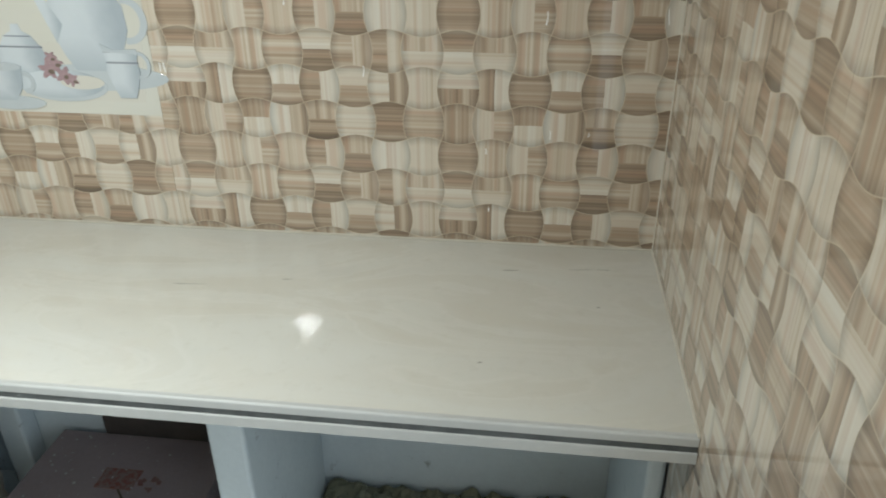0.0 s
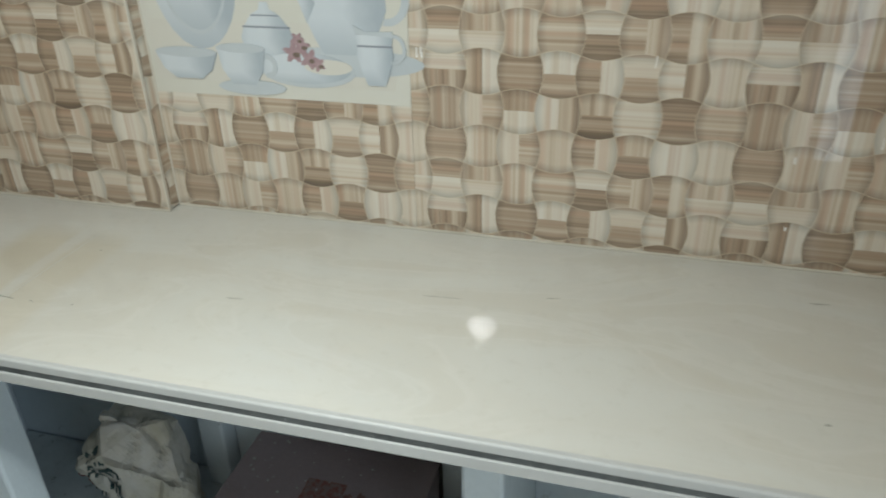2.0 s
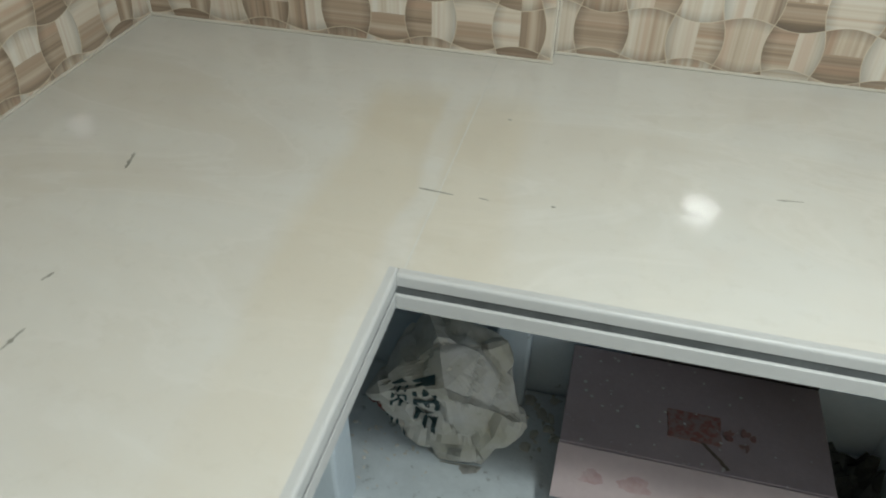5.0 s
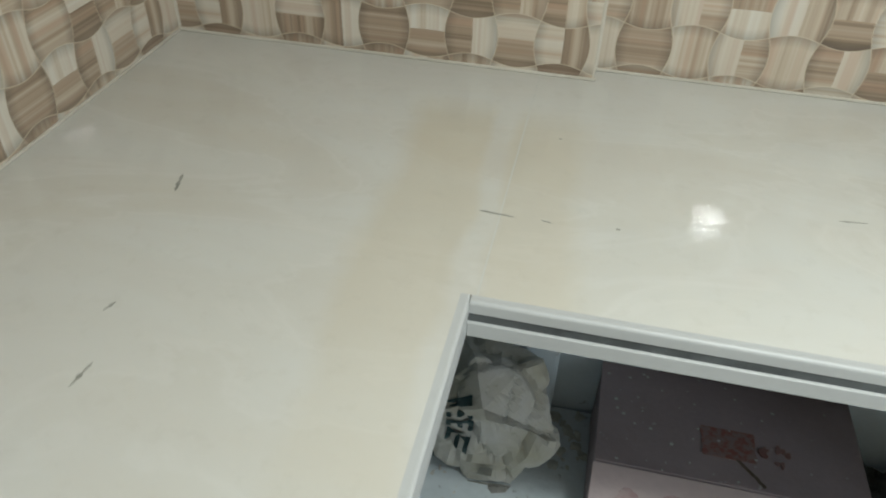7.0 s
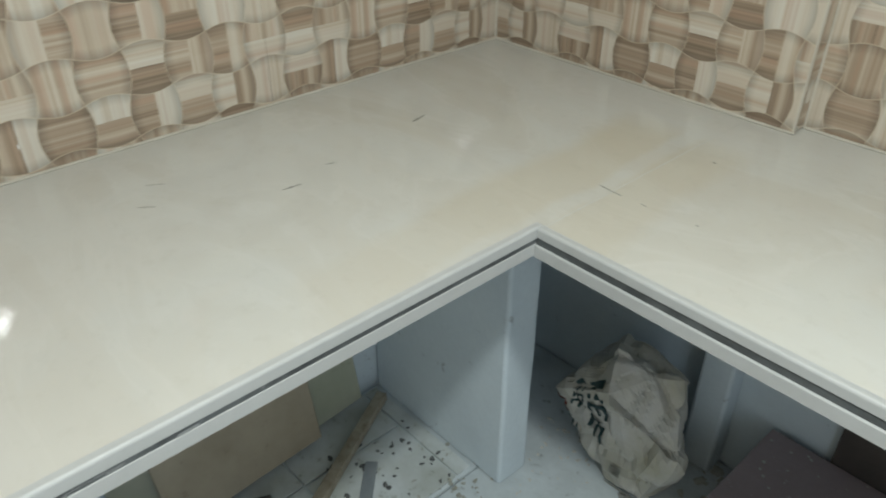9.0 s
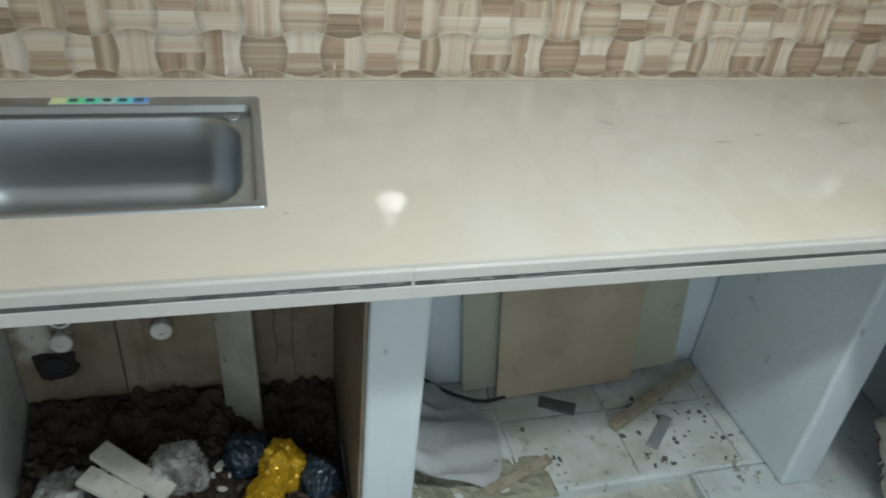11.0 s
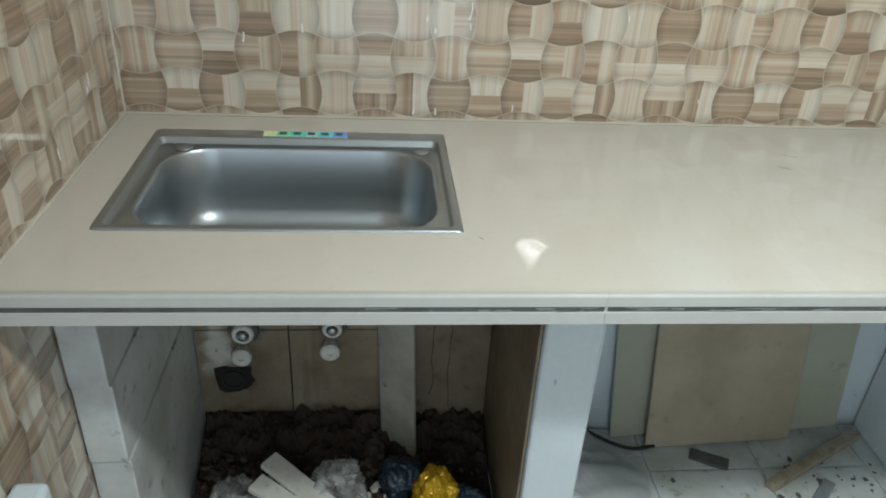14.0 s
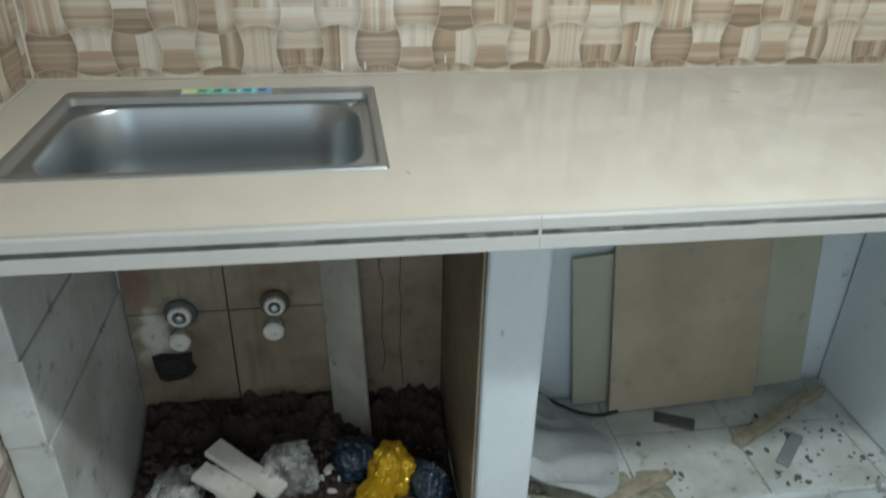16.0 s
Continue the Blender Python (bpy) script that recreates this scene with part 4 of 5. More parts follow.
sack_cloth = part("white_sack", drape(), M_CLOTH, None, smooth=True)
tagged(sack_cloth, "empty white woven sack slumped against the partition", "sack")


def cord(name, pts, r, mat, label, category):
    cu = bpy.data.curves.new(name, "CURVE")
    cu.dimensions, cu.bevel_depth, cu.bevel_resolution = "3D", r, 2
    s = cu.splines.new("BEZIER")
    s.bezier_points.add(len(pts) - 1)
    for p, at in zip(s.bezier_points, pts):
        p.co, p.handle_left_type, p.handle_right_type = at, "AUTO", "AUTO"
    cu.materials.append(mat)
    return tagged(new(name, cu), label, category)


cord("black_cable", [(0.03, -1.395, 0.20), (0.05, -1.30, 0.10), (0.07, -1.20, 0.035), (0.085, -1.12, 0.014), (0.08, -1.06, 0.016)], 0.0045, M_BLACK, "black cable lying over the white sack", "cable")

# ---- corner bay: cement sack and carton ----
sack = thing("cement_sack", (0.62, -0.22, 0.001), "crumpled empty cement sack of cream paper with teal print", "sack")
S_LEFT, S_KNOT, S_TIP, S_FOOT, S_TOE, S_TOP, S_CREST = (Vector(v) for v in ((-0.154, -0.050, 0.205), (0.030, -0.125, 0.365), (0.170, -0.055, 0.225), (0.000, -0.035, 0.004),
                                                                            (0.097, -0.032, 0.010), (0.002, -0.075, 0.440), (0.118, -0.010, 0.385)))
SACK_POINTS = [S_LEFT, S_KNOT, S_TIP, S_FOOT, S_TOE, S_TOP, S_CREST] + [Vector(v) for v in ((-0.142, -0.032, 0.150), (-0.105, 0.060, 0.0), (0.12, 0.085, 0.0), (-0.06, 0.07, 0.37), (0.10, 0.08, 0.31),
                                                                                            (-0.140, 0.035, 0.19), (0.155, 0.010, 0.10), (0.085, -0.055, 0.400))]


def sack_crease(p):
    """Height of the paper's creases at p."""
    q = p * 11.0
    gaps, cells = noise.voronoi(q * 0.9 + Vector((3, 1, 2)))
    fine, tiny = noise.voronoi(q * 2.2 + Vector((7, 5, 1)))
    ridge = max(0.0, 1.0 - (gaps[1] - gaps[0]) / 0.22)
    return 0.007 * noise.noise(q * 0.7) + 0.005 * abs(noise.noise(q * 1.8)) - 0.013 * ridge + 0.015 * noise.noise(cells[0] * 5.0) + 0.003 * noise.noise(tiny[0] * 5.0)


bm = bmesh.new()
for v in SACK_POINTS:
    bm.verts.new(v)
bmesh.ops.convex_hull(bm, input=bm.verts[:])
bmesh.ops.delete(bm, geom=[v for v in bm.verts if not v.link_faces], context="VERTS")
bmesh.ops.subdivide_edges(bm, edges=bm.edges[:], cuts=13, use_grid_fill=True)
bm.normal_update()
for v, shift in [(v, v.normal * sack_crease(v.co)) for v in bm.verts]:
    v.co += shift
    v.co.z = max(v.co.z, 0.001)
body = part("crumpled_paper", bm, M_SACK, sack)


def sack_sheet(name, corners, mat, lift, parent, label=""):
    """A patch lying on the paper between four corners of one of its planes, following the creases."""
    a, b, c, d = corners
    normal = (b - a).cross(d - a).normalized()
    if normal.y > 0:
        normal = -normal
    bm, rows, n = bmesh.new(), [], 8
    for i in range(n + 1):
        row = []
        for j in range(n + 1):
            u, w = i / n, j / n
            p = (a * (1 - u) + b * u) * (1 - w) + (d * (1 - u) + c * u) * w
            row.append(bm.verts.new(p + normal * (sack_crease(p) + lift)))
        rows.append(row)
    for i in range(n):
        for j in range(n):
            bm.faces.new((rows[i][j], rows[i + 1][j], rows[i + 1][j + 1], rows[i][j + 1]))
    bmesh.ops.solidify(bm, geom=bm.faces[:], thickness=0.0008)
    return part(name, bm, mat, parent, label)


# printed face: a runs down the front edge from the top to the foot, b across to the left corner
def on_print(a, b):
    edge_point = S_TOP.lerp(S_KNOT, a / 0.2) if a < 0.2 else S_KNOT.lerp(S_FOOT, (a - 0.2) / 0.8)
    return edge_point.lerp(S_LEFT, b)


def print_stroke(a0, a1, b0, b1, slant=0.0):
    sack_sheet("print_bar", (on_print(a0, b0 + slant), on_print(a1, b0), on_print(a1, b1), on_print(a0, b1 + slant)), M_TEAL, 0.0022, body)


for k in range(3):   # a small row and a large row of printed strokes
    a = 0.10 + 0.17 * k
    for b in (0.49, 0.58, 0.67):
        print_stroke(a, a + 0.125, b - 0.032, b)
    print_stroke(a, a + 0.034, 0.46, 0.67)
    a = 0.14 + 0.20 * k
    for b in (0.13, 0.255, 0.38):
        print_stroke(a, a + 0.155, b - 0.058, b)
    print_stroke(a, a + 0.046, 0.075, 0.38)
low = SACK_POINTS[7]
for k in range(6):
    u0 = 0.22 + 0.12 * k
    sack_sheet("print_bar", [low.lerp(S_FOOT, u0), low.lerp(S_FOOT, u0 + 0.07), S_LEFT.lerp(S_FOOT, u0 + 0.07).lerp(low.lerp(S_FOOT, u0), 0.25), S_LEFT.lerp(S_FOOT, u0).lerp(low.lerp(S_FOOT, u0), 0.25)], M_TEAL, 0.002, body)
sack_sheet("red_patch", [low.lerp(S_FOOT, 0.02), low.lerp(S_FOOT, 0.18), S_LEFT.lerp(S_FOOT, 0.18), S_LEFT.lerp(S_FOOT, 0.02)], M_REDPRINT, 0.002, body, "red printed patch")
# faded marks and torn, folded lips of paper on the front
mid = (S_KNOT + S_FOOT + S_TOE) / 3
sack_sheet("faded_mark", [mid + Vector((-0.02, 0.004, -0.05)), mid + Vector((0.012, 0.002, -0.045)), mid + Vector((0.014, 0.0, -0.015)), mid + Vector((-0.014, 0.0, -0.02))], M_FADED, 0.004, body)
for a, b, lift, width in ((S_KNOT, S_TIP, 0.006, 0.016), (S_FOOT, S_TOE, 0.012, 0.028)):
    out = Vector((0.15, -1.0, 0.45)).normalized()
    side = (b - a).cross(out).normalized() * width
    sack_sheet("paper_fold", [a + out * 0.003, b + out * 0.003, b.lerp(a, 0.12) + side * 0.35 + out * lift, a.lerp(b, 0.10) + side + out * lift], M_SACK, 0.0, body)
rnd = random.Random(11)

# carton
CX0, CX1, CY0, CY1, CZ = 0.872, 1.392, -0.281, -0.014, 0.200
carton = thing("carton", ((CX0 + CX1) / 2, (CY0 + CY1) / 2, 0.002), "mauve cardboard carton with red stain and white specks", "carton")
cw, cd = (CX1 - CX0) / 2, (CY1 - CY0) / 2
part("body", rough_box((-cw + 0.003, -cd + 0.003, 0.0), (cw - 0.003, cd - 0.003, CZ - 0.006), 3, 0.002, 1, 0.003), M_BOX, carton)
part("top_flap", rough_box((-cw, -cd, CZ - 0.0055), (cw, cd, CZ), 3, 0.0006, 2, 0.0015), M_BOX, carton)
fl = part("front_flap", rough_box((-cw - 0.002, -0.105, -0.003), (cw + 0.002, 0.0, 0.001), 3, 0.002, 5, 0.001), M_FLAP, carton, "pale hanging flap")
fl.matrix_local = Matrix.Translation((0, -cd - 0.003, CZ - 0.004)) @ Matrix.Rotation(radians(38), 4, "X")
stain_mat = Nodes("rusty_print")
stain_mat = stain_mat.done(stain_mat.mix(stain_mat.ramp(stain_mat.noise(stain_mat.place(), 75.0, 3.0, 0.6), [(0.40, 0.0), (0.58, 1.0)]), (0.22, 0.085, 0.065), (0.23, 0.165, 0.165)), 0.8)
edge = [(0.052 * a + 0.006 * noise.noise(Vector((a * 5, b * 5, 3))), 0.036 * b + 0.008 * noise.noise(Vector((a * 5, b * 5, 8))))
        for a, b in [(-1 + k / 5, 1) for k in range(11)] + [(1, 1 - k / 4) for k in range(1, 9)] + [(1 - k / 5, -1) for k in range(1, 11)] + [(-1, -1 + k / 4) for k in range(1, 8)]]
st = part("stain", plate(edge, CZ - 0.002, CZ + 0.0019), stain_mat, carton, "dull red square print")
st.location = (0.0, -0.035, 0)
trail = [(0.012 + 0.05 * (k / 9) + 0.006 * noise.noise(Vector((k * 0.6, 2, 1))), -0.07 - 0.055 * (k / 9)) for k in range(10)]
part("stain", plate(trail + [(x + 0.006, y + 0.002) for x, y in reversed(trail)], CZ - 0.002, CZ + 0.0017), M_STAIN, carton, "thin brown trickle")
for k in range(7):
    d = part("stain", blotch(rnd.uniform(0.004, 0.009), rnd.uniform(0.004, 0.008), k * 1.7, 0.0024 + 0.0003 * k, 0.7), M_RED, carton)
    d.location = (0.03 + rnd.uniform(0.03, 0.09), -0.035 + rnd.uniform(-0.03, 0.03), CZ)
for k, (x, w) in enumerate(((-0.19, 0.020), (-0.11, 0.034), (0.06, 0.05))):
    mark = part("faded_mark", blotch(w, 0.014, 30 + k, 0.0012, 0.6), M_FADEDRED, fl)
    mark.location = (x, -0.055, 0.001)
specks = bmesh.new()
for _ in range(46):
    x, y = rnd.uniform(-cw * 0.96, cw * 0.2) if rnd.random() < 0.7 else rnd.uniform(-cw, cw * 0.95), rnd.uniform(-cd, cd * 0.9)
    s = rnd.uniform(0.001, 0.0045)
    bmesh.ops.create_icosphere(specks, subdivisions=1, radius=1, matrix=Matrix.Translation((x, y, CZ + 0.0015)) @ Matrix.Diagonal((s, s * rnd.uniform(0.6, 1), 0.0012, 1)))
tagged(part("paint_specks", specks, M_WHITESPOT, carton, "white paint specks"), kind="stuff")

dark_board = part("dark_board", rough_box((1.00, -0.0105, 0.002), (1.395, -0.001, 0.42), 3, 0.0008, 6, 0.002), M_DARKBOARD, None)
tagged(dark_board, "dark brown board standing behind the carton", "board")
# rubble whose near-black colour stands in for the shade in this gap
gap_rubble = part("gap_rubble", ground_patch(1.40, 1.563, -0.33, -0.012, 0.002, 0.10, 0.012, 4.0, 17.0), worn("shaded_rubble", (0.075, 0.08, 0.07), (0.04, 0.042, 0.038), 12.0, 0.95, 0.3, 1.0, 60.0), None)
tagged(gap_rubble, "rubble between carton and partition, coloured dark for the gap's shade", "rubble", kind="stuff")
litter = part("litter", chips(34, 0.765, 0.87, -0.17, -0.01, 0.002, 0.035, 21), M_CEMENT, None)
tagged(litter, "grey litter between the post and the carton", "litter", kind="stuff")
dust = part("lime_crumbs", chips(80, 0.40, 0.60, -0.44, -0.20, 0.001, 0.012, 22), M_PATCH, None)
tagged(dust, "white lime crumbs by the partition foot", "crumbs", kind="stuff")
rubble_bed = part("rubble_bed", ground_patch(1.648, 2.438, -0.395, 0.006, 0.060, 0.055, 0.014, 9.0, 20.0), worn("mossy_rubble", (0.23, 0.23, 0.165), (0.13, 0.135, 0.09), 12.0, 0.95, 0.3, 1.0, 60.0), None)
tagged(rubble_bed, "grey-green broken rubble covering the bay floor", "rubble", kind="stuff")

# white block beside the south wall
block = part("white_block", rough_box((0.70, YS + 0.002, FLOOR), (0.86, -2.25, 0.60), 4, 0.002, 3, 0.008), M_PLASTER, None)
tagged(block, "white plastered stub standing against the tiled wall", "block")

# lamp
lamp = thing("ceiling_lamp", (LAMP[0], LAMP[1], LAMP[2] + 0.056), "round white LED bulb in a holder on a short drop rod", "ceiling lamp")
part("holder", lathe([(0.030, 0.004), (0.030, 0.050), (0.022, 0.062), (0.012, 0.066)], 20), M_WHITE, lamp, smooth=True)
part("rod", lathe([(0.008, 0.066), (0.008, CEIL - LAMP[2] - 0.058)], 12), M_WHITE, lamp)


# ---- picture panel: a painted still life of white crockery ----
PX0, PX1, PZ0, PZ1 = PIL_X + 0.002, 1.352, 1.161, 1.161 + 2 * TH


def paint(name, c1, c2, scale=14.0, round_tone=0.0):
    """Printed colour; round_tone: how far the printed form turns darker to its sides."""
    n = Nodes(name)
    c = n.mix(n.noise(n.place(), scale, 4.0), c1, c2)
    if round_tone:
        sep = n.t.nodes.new("ShaderNodeSeparateXYZ")
        n.t.links.new(n.coords("Generated"), sep.inputs[0])
        x = n.math("MULTIPLY_ADD", n.noise(n.place(), 22.0, 3.0), 0.25, sep.outputs[0])
        side = n.ramp(x, [(0.05, 0.55), (0.30, 0.0), (0.62, 0.12), (1.05, 1.0)])
        low = n.ramp(sep.outputs[1], [(0.0, 0.8), (0.35, 0.1), (1.0, 0.0)])
        c = n.mix(n.math("MULTIPLY", n.math("MAXIMUM", side, low), round_tone), c, (0.30, 0.345, 0.385))
    return n.done(c, 0.08)


P_BACK = paint("panel_cream", (0.60, 0.595, 0.55), (0.56, 0.54, 0.46), 7.0)
P_WHITE = paint("painted_white", (0.60, 0.635, 0.65), (0.52, 0.565, 0.60), 12.0, 0.75)
P_GREY = paint("painted_grey", (0.42, 0.46, 0.48), (0.50, 0.535, 0.555), 14.0)
P_LINE = paint("painted_line", (0.20, 0.22, 0.25), (0.28, 0.30, 0.33))
P_SHADOW = paint("painted_tablecloth", (0.56, 0.54, 0.48), (0.60, 0.58, 0.52))
P_PINK = paint("painted_pink", (0.43, 0.32, 0.33), (0.25, 0.155, 0.17), 90.0)
P_LEAF = paint("painted_leaf", (0.13, 0.10, 0.09), (0.22, 0.17, 0.13), 60.0)
panel = thing("picture_panel", (PX0, 0, PZ0), "glazed tile panel printed with white teapots, cups and flowers", "wall picture")
for k in range(2):
    part("picture_tile", box((0.0, 0.0, k * TH), (PX1 - PX0, T, (k + 1) * TH - 0.0002)), P_BACK, panel)
PIC = Matrix(((1, 0, 0, 0), (0, 0, -1, 0), (0, 1, 0, 0), (0, 0, 0, 1)))
depth = [0.0]


def flat(name, pts, mat, label=""):
    depth[0] += 0.00012
    pts = [(x * 1.065 + 0.014, y) for x, y in pts]
    ob = part(name, plate(pts, -0.001, 0.0002 + depth[0]), mat, panel, label)
    ob.matrix_local = PIC


def ell(cx, cy, rx, ry, a0=0, a1=360, n=28):
    return [(cx + rx * math.cos(radians(a0 + (a1 - a0) * k / n)), cy + ry * math.sin(radians(a0 + (a1 - a0) * k / n))) for k in range(n + (0 if a1 - a0 >= 360 else 1))]


def vessel(cx, y0, profile):
    """An outline symmetrical about x = cx from (half width, height) pairs."""
    return [(cx + r, y0 + h) for r, h in profile] + [(cx - r, y0 + h) for r, h in reversed(profile)]


flat("tablecloth", [(0.0, 0.03), (0.52, 0.03), (0.535, 0.16), (0.0, 0.16)], P_SHADOW)
flat("plate", ell(0.115, 0.26, 0.095, 0.16), P_WHITE)
flat("plate_rim", ell(0.115, 0.265, 0.075, 0.135), P_GREY)
flat("plate_well", ell(0.115, 0.268, 0.070, 0.129), P_WHITE)
flat("shadow", ell(0.42, 0.085, 0.16, 0.03), P_GREY)
flat("teapot", vessel(0.425, 0.10, ((0.045, 0), (0.062, 0.03), (0.085, 0.09), (0.082, 0.14), (0.06, 0.175), (0.045, 0.185), (0.03, 0.205), (0.01, 0.215))), P_WHITE)
flat("teapot_line", vessel(0.425, 0.262, ((0.070, 0), (0.066, 0.004))), P_LINE)
flat("teapot_spout", [(0.35, 0.16), (0.33, 0.22), (0.315, 0.27), (0.328, 0.275), (0.352, 0.235), (0.37, 0.2)], P_WHITE)
flat("teapot_handle", ell(0.51, 0.21, 0.045, 0.05, -100, 100) + ell(0.51, 0.21, 0.030, 0.036, 100, -100), P_GREY)
flat("sugar_bowl", vessel(0.262, 0.07, ((0.03, 0), (0.052, 0.03), (0.056, 0.06), (0.05, 0.075), (0.046, 0.082), (0.03, 0.105), (0.012, 0.115), (0.008, 0.13))), P_WHITE)
flat("sugar_line", vessel(0.262, 0.148, ((0.051, 0), (0.05, 0.004))), P_LINE)
flat("sugar_line", vessel(0.262, 0.172, ((0.03, 0), (0.028, 0.003))), P_LINE)
flat("saucer", ell(0.34, 0.062, 0.10, 0.034), P_GREY)
flat("saucer", ell(0.335, 0.068, 0.098, 0.032), P_WHITE)
flat("saucer_shadow", ell(0.385, 0.073, 0.05, 0.016), P_SHADOW)
for k, (x, y, r) in enumerate(((0.315, 0.100, 0.018), (0.333, 0.115, 0.014), (0.348, 0.088, 0.017), (0.325, 0.128, 0.011), (0.365, 0.078, 0.012))):
    flat("flower", [(x + r * (1 + 0.35 * math.sin(5 * a + k)) * math.cos(a), y + r * (1 + 0.35 * math.sin(5 * a + k)) * math.sin(a)) for a in [2 * math.pi * s / 22 for s in range(22)]], P_PINK)
    flat("leaf", ell(x + 0.006, y - 0.004, r * 0.45, r * 0.3), P_LEAF)
flat("jug", vessel(0.484, 0.04, ((0.018, 0), (0.029, 0.03), (0.037, 0.062), (0.033, 0.082), (0.038, 0.102))), P_WHITE)
flat("jug_lip", [(0.447, 0.143), (0.443, 0.160), (0.468, 0.148), (0.520, 0.150), (0.520, 0.139)], P_GREY)
flat("jug_line", vessel(0.484, 0.118, ((0.035, 0), (0.034, 0.004))), P_LINE)
flat("jug_handle", ell(0.520, 0.115, 0.026, 0.030, -100, 100) + ell(0.520, 0.115, 0.019, 0.023, 100, -100), P_GREY)
flat("saucer", ell(0.215, 0.022, 0.075, 0.016), P_GREY)
flat("cup", vessel(0.20, 0.028, ((0.026, 0), (0.045, 0.03), (0.052, 0.07), (0.054, 0.078))), P_WHITE)
flat("cup_mouth", ell(0.20, 0.105, 0.053, 0.010), P_GREY)
flat("cup_handle", ell(0.255, 0.07, 0.022, 0.025, -100, 100) + ell(0.255, 0.07, 0.013, 0.015, 100, -100), P_GREY)
flat("bowl", vessel(0.075, 0.035, ((0.03, 0), (0.055, 0.02), (0.068, 0.05), (0.07, 0.058))), P_WHITE)
flat("bowl_mouth", ell(0.075, 0.092, 0.069, 0.011), P_GREY)

# ---- wall tiles last ----
clad(wall_north, NORTH, 1.3526, XE, Z0, ZT, 1.954, 1.010)
clad(wall_north, NORTH, PIL_X + 0.001, 1.352, Z0, PZ0 - 0.0001, 0.746, PZ0 - TH)
clad(wall_north, NORTH, PIL_X + 0.001, 1.352, PZ1 + 0.001, ZT, 0.746, PZ1)
clad(pilaster, Matrix.Translation((0, PIL_Y, 0)), 0.001, PIL_X, Z0, ZT, 0.16, 1.010)
clad(pilaster, Matrix.Translation((PIL_X - T, 0, 0)) @ WEST @ Matrix.Translation((0, -T, 0)), PIL_Y + T + 0.001, -0.001, Z0, ZT, -0.3, 1.010)
W0, W1, WZ0, WZ1 = -1.271, -0.665, 1.168, 1.168 + 2 * TH   # picture on the west wall
clad(wall_west, WEST, YS + 0.001, W0 - 0.0005, Z0, ZT, -1.877, 1.010)
clad(wall_west, WEST, W1 + 0.0005, PIL_Y - 0.001, Z0, ZT, -1.877, 1.010)
clad(wall_west, WEST, W0, W1, Z0, WZ0 - 0.0001, -1.877, 1.010)
clad(wall_west, WEST, W0, W1, WZ1 + 0.001, ZT, -1.877, 1.010)
copy_thing(panel, Matrix.Translation((0.0, W0 + 0.002, WZ0)) @ WEST)
clad(wall_east, EAST, 0.001, -DOOR_Y1, Z0, ZT, 0.25, 1.010)
clad(wall_east, EAST, 0.47, -DOOR_Y1, FLOOR + 0.002, Z0 - 0.001, 0.25, 1.010 - 4 * TH)
clad(wall_south, SOUTH, -XE + 0.001, -0.001, Z0, ZT, -0.30, 1.010)
clad(wall_south, SOUTH, -XE + 0.001, -0.40, FLOOR + 0.002, Z0 - 0.001, -0.30, 1.010 - 4 * TH)


# white dabs of grout left on the glaze: (run, height, length)
def dabs(wall, frame_m, spots, seed):
    rnd = random.Random(seed)
    for run, z, length in spots:
        w = rnd.uniform(0.0012, 0.0022)
        lean = rnd.uniform(-0.12, 0.12) * length
        pts = [(-w, -length / 2), (w * 0.7, -length / 2 - 0.001), (w + lean, length * 0.1), (w * 0.5 + lean, length / 2), (-w * 0.6 + lean, length / 2), (-w * 0.4 + lean, 0.0)]
        ob = part("grout_dab", plate(pts, 0.0, 0.0008), M_DAB, wall)
        ob.matrix_world = frame_m @ Matrix.Translation((run, -0.0001, z)) @ Matrix.Rotation(radians(90), 4, "X")


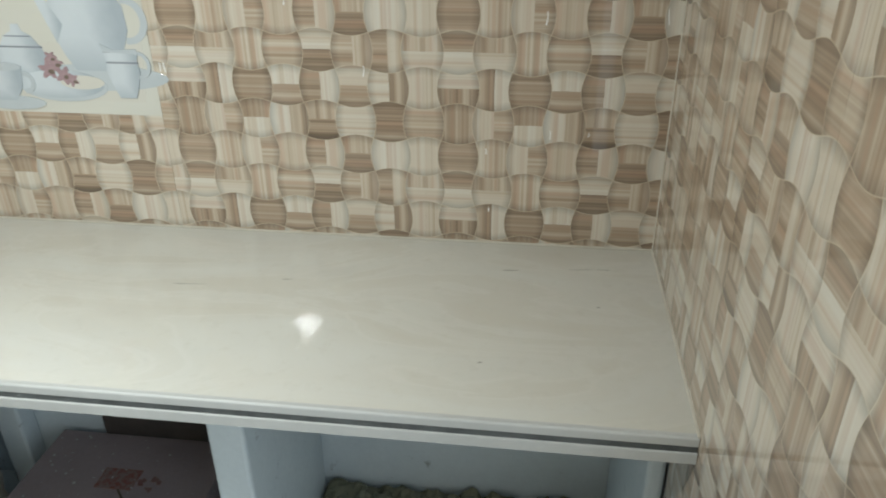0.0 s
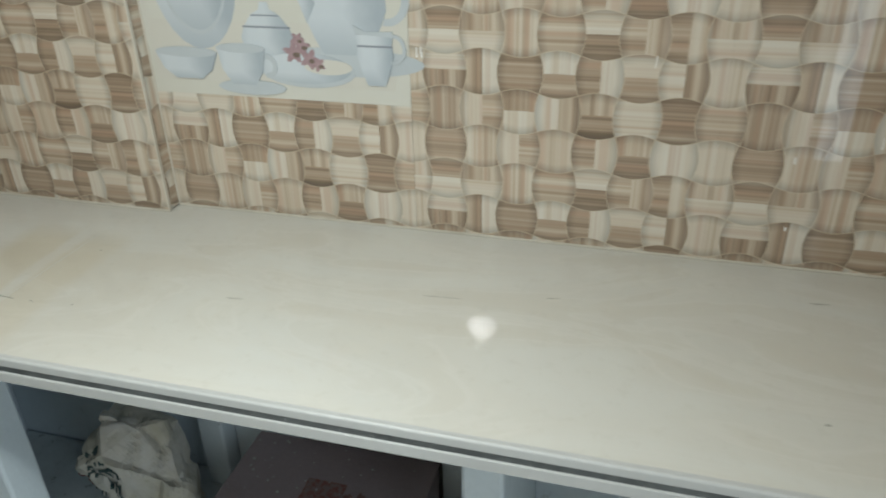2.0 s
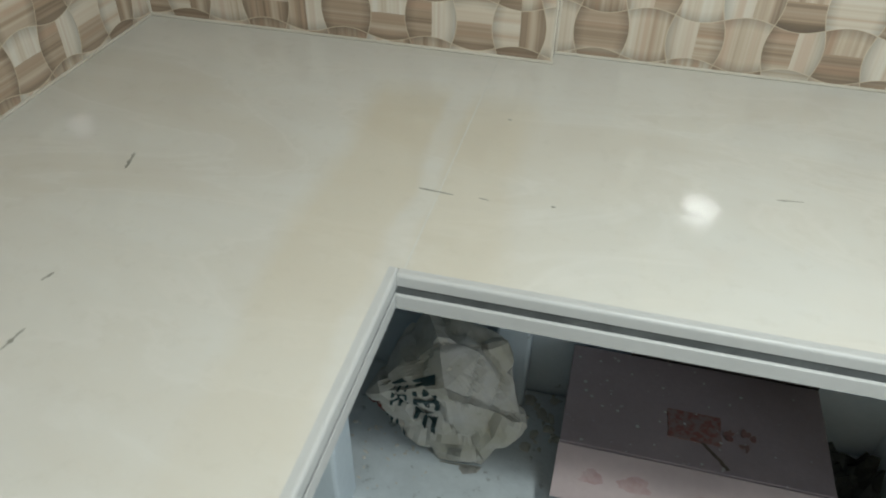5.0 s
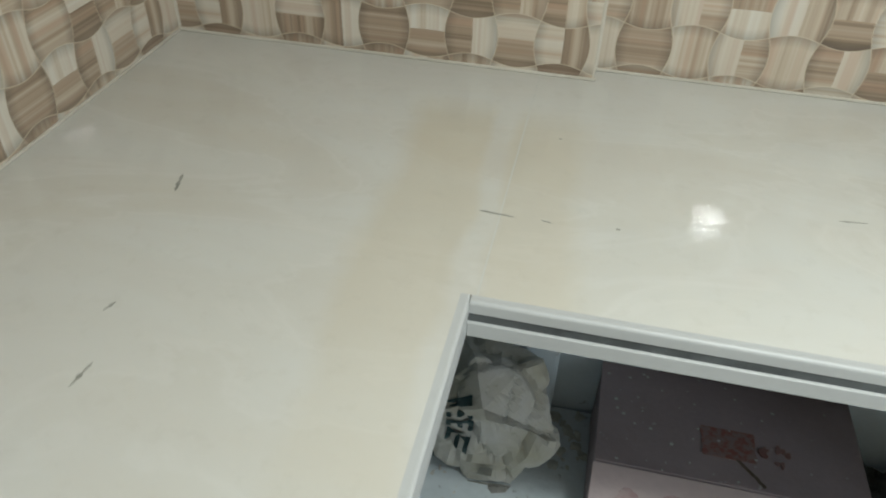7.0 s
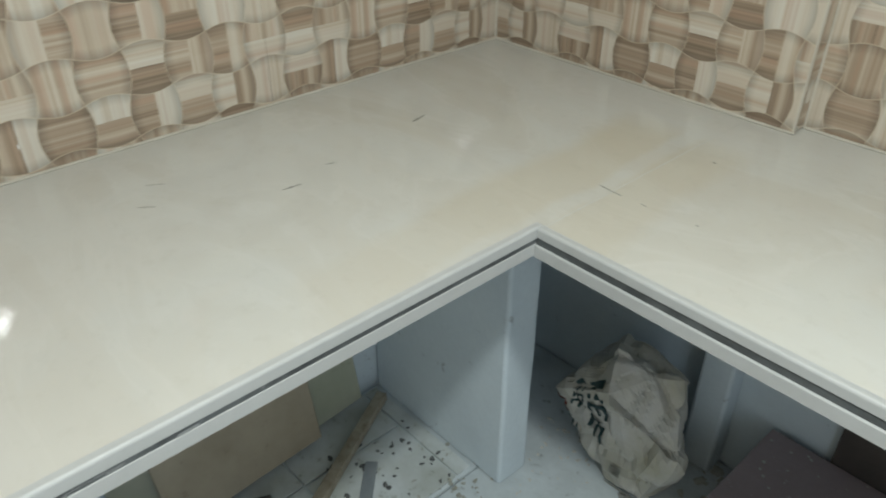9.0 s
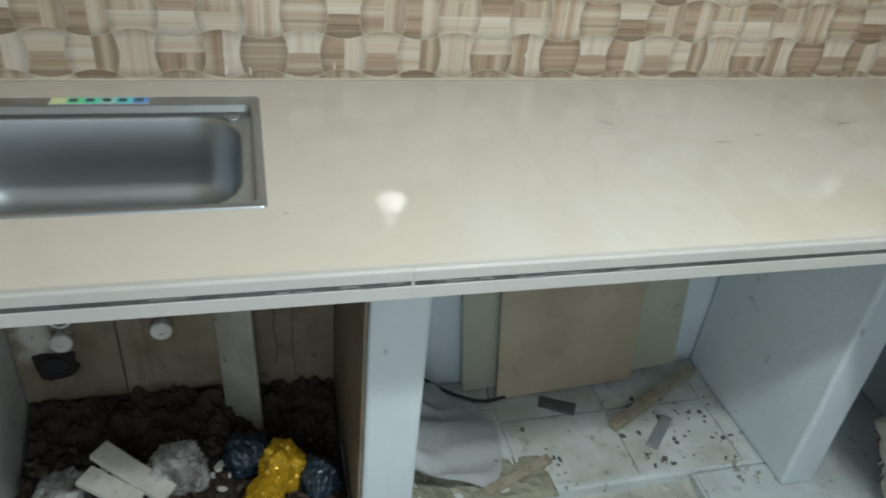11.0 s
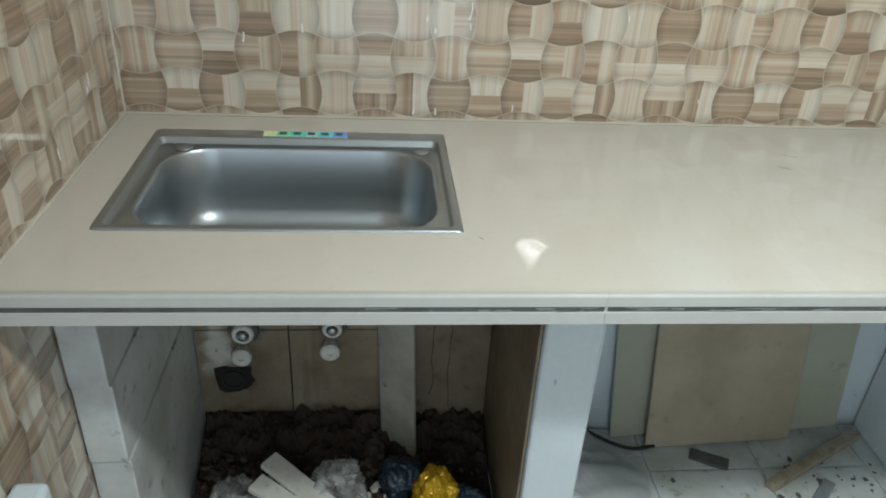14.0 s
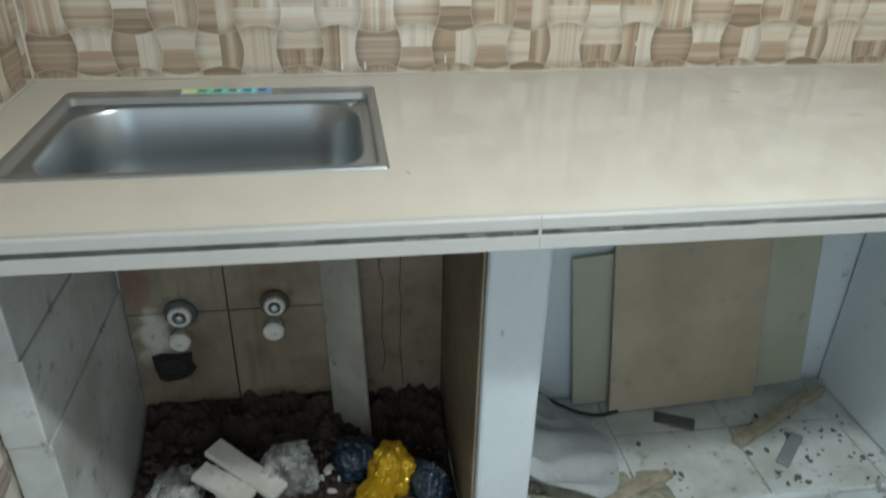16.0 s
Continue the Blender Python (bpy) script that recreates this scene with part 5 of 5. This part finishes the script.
dabs(wall_north, NORTH, ((1.825, 1.275, 0.022), (2.092, 1.105, 0.013), (2.229, 1.147, 0.020), (2.208, 1.391, 0.026), (2.448, 1.397, 0.030), (1.368, 1.273, 0.020),
                         (1.379, 1.273, 0.020), (1.665, 1.417, 0.014), (2.31, 1.15, 0.008), (2.10, 0.965, 0.008)), 1)
dabs(wall_west, WEST, ((-1.618, 1.104, 0.034), (-1.614, 1.075, 0.014), (-2.055, 1.041, 0.018), (-1.941, 1.061, 0.016), (-1.701, 1.087, 0.010), (-1.676, 0.899, 0.014),
                       (-1.516, 0.910, 0.014), (-1.723, 0.899, 0.012), (-1.684, 1.064, 0.010), (-1.30, 1.10, 0.010), (-1.12, 0.935, 0.008)), 2)
dabs(wall_south, SOUTH, ((-0.157, 0.999, 0.024), (-0.170, 0.985, 0.012), (-0.332, 0.934, 0.020)), 3)
# pale grout bead along the foot of the tiles
for k, (lo, hi) in enumerate((((PIL_X, -0.004, H + 0.0005), (XE, 0.004, H + 0.0045)), ((0.0, PIL_Y - 0.004, H + 0.0005), (PIL_X + 0.003, PIL_Y + 0.004, H + 0.0045)),
                              ((-0.004, YS, H + 0.0005), (0.004, PIL_Y - 0.005, H + 0.0045)), ((XE - 0.004, DN, H + 0.0005), (XE + 0.004, -0.005, H + 0.0045)),
                              ((0.005, YS - 0.003, H + 0.0005), (DW, YS + 0.004, H + 0.0045)),
                              ((PIL_X - 0.0005, -0.003, H + 0.005), (PIL_X + 0.003, 0.004, ZT)), ((-0.003, PIL_Y - 0.003, H + 0.005), (0.003, PIL_Y + 0.004, ZT)),
                              ((-0.003, YS - 0.003, H + 0.005), (0.003, YS + 0.003, ZT)), ((PIL_X - 0.003, PIL_Y - 0.0006, H + 0.005), (PIL_X + 0.0006, PIL_Y + 0.006, ZT)),
                              ((XE - 0.002, -0.002, H + 0.005), (XE + 0.003, 0.003, ZT)))):
    tagged(part("trim_%d" % (k + 1), box(lo, hi, 0.001), M_GROUT), "pale grout bead between worktop and tiles", "grout", kind="structure")
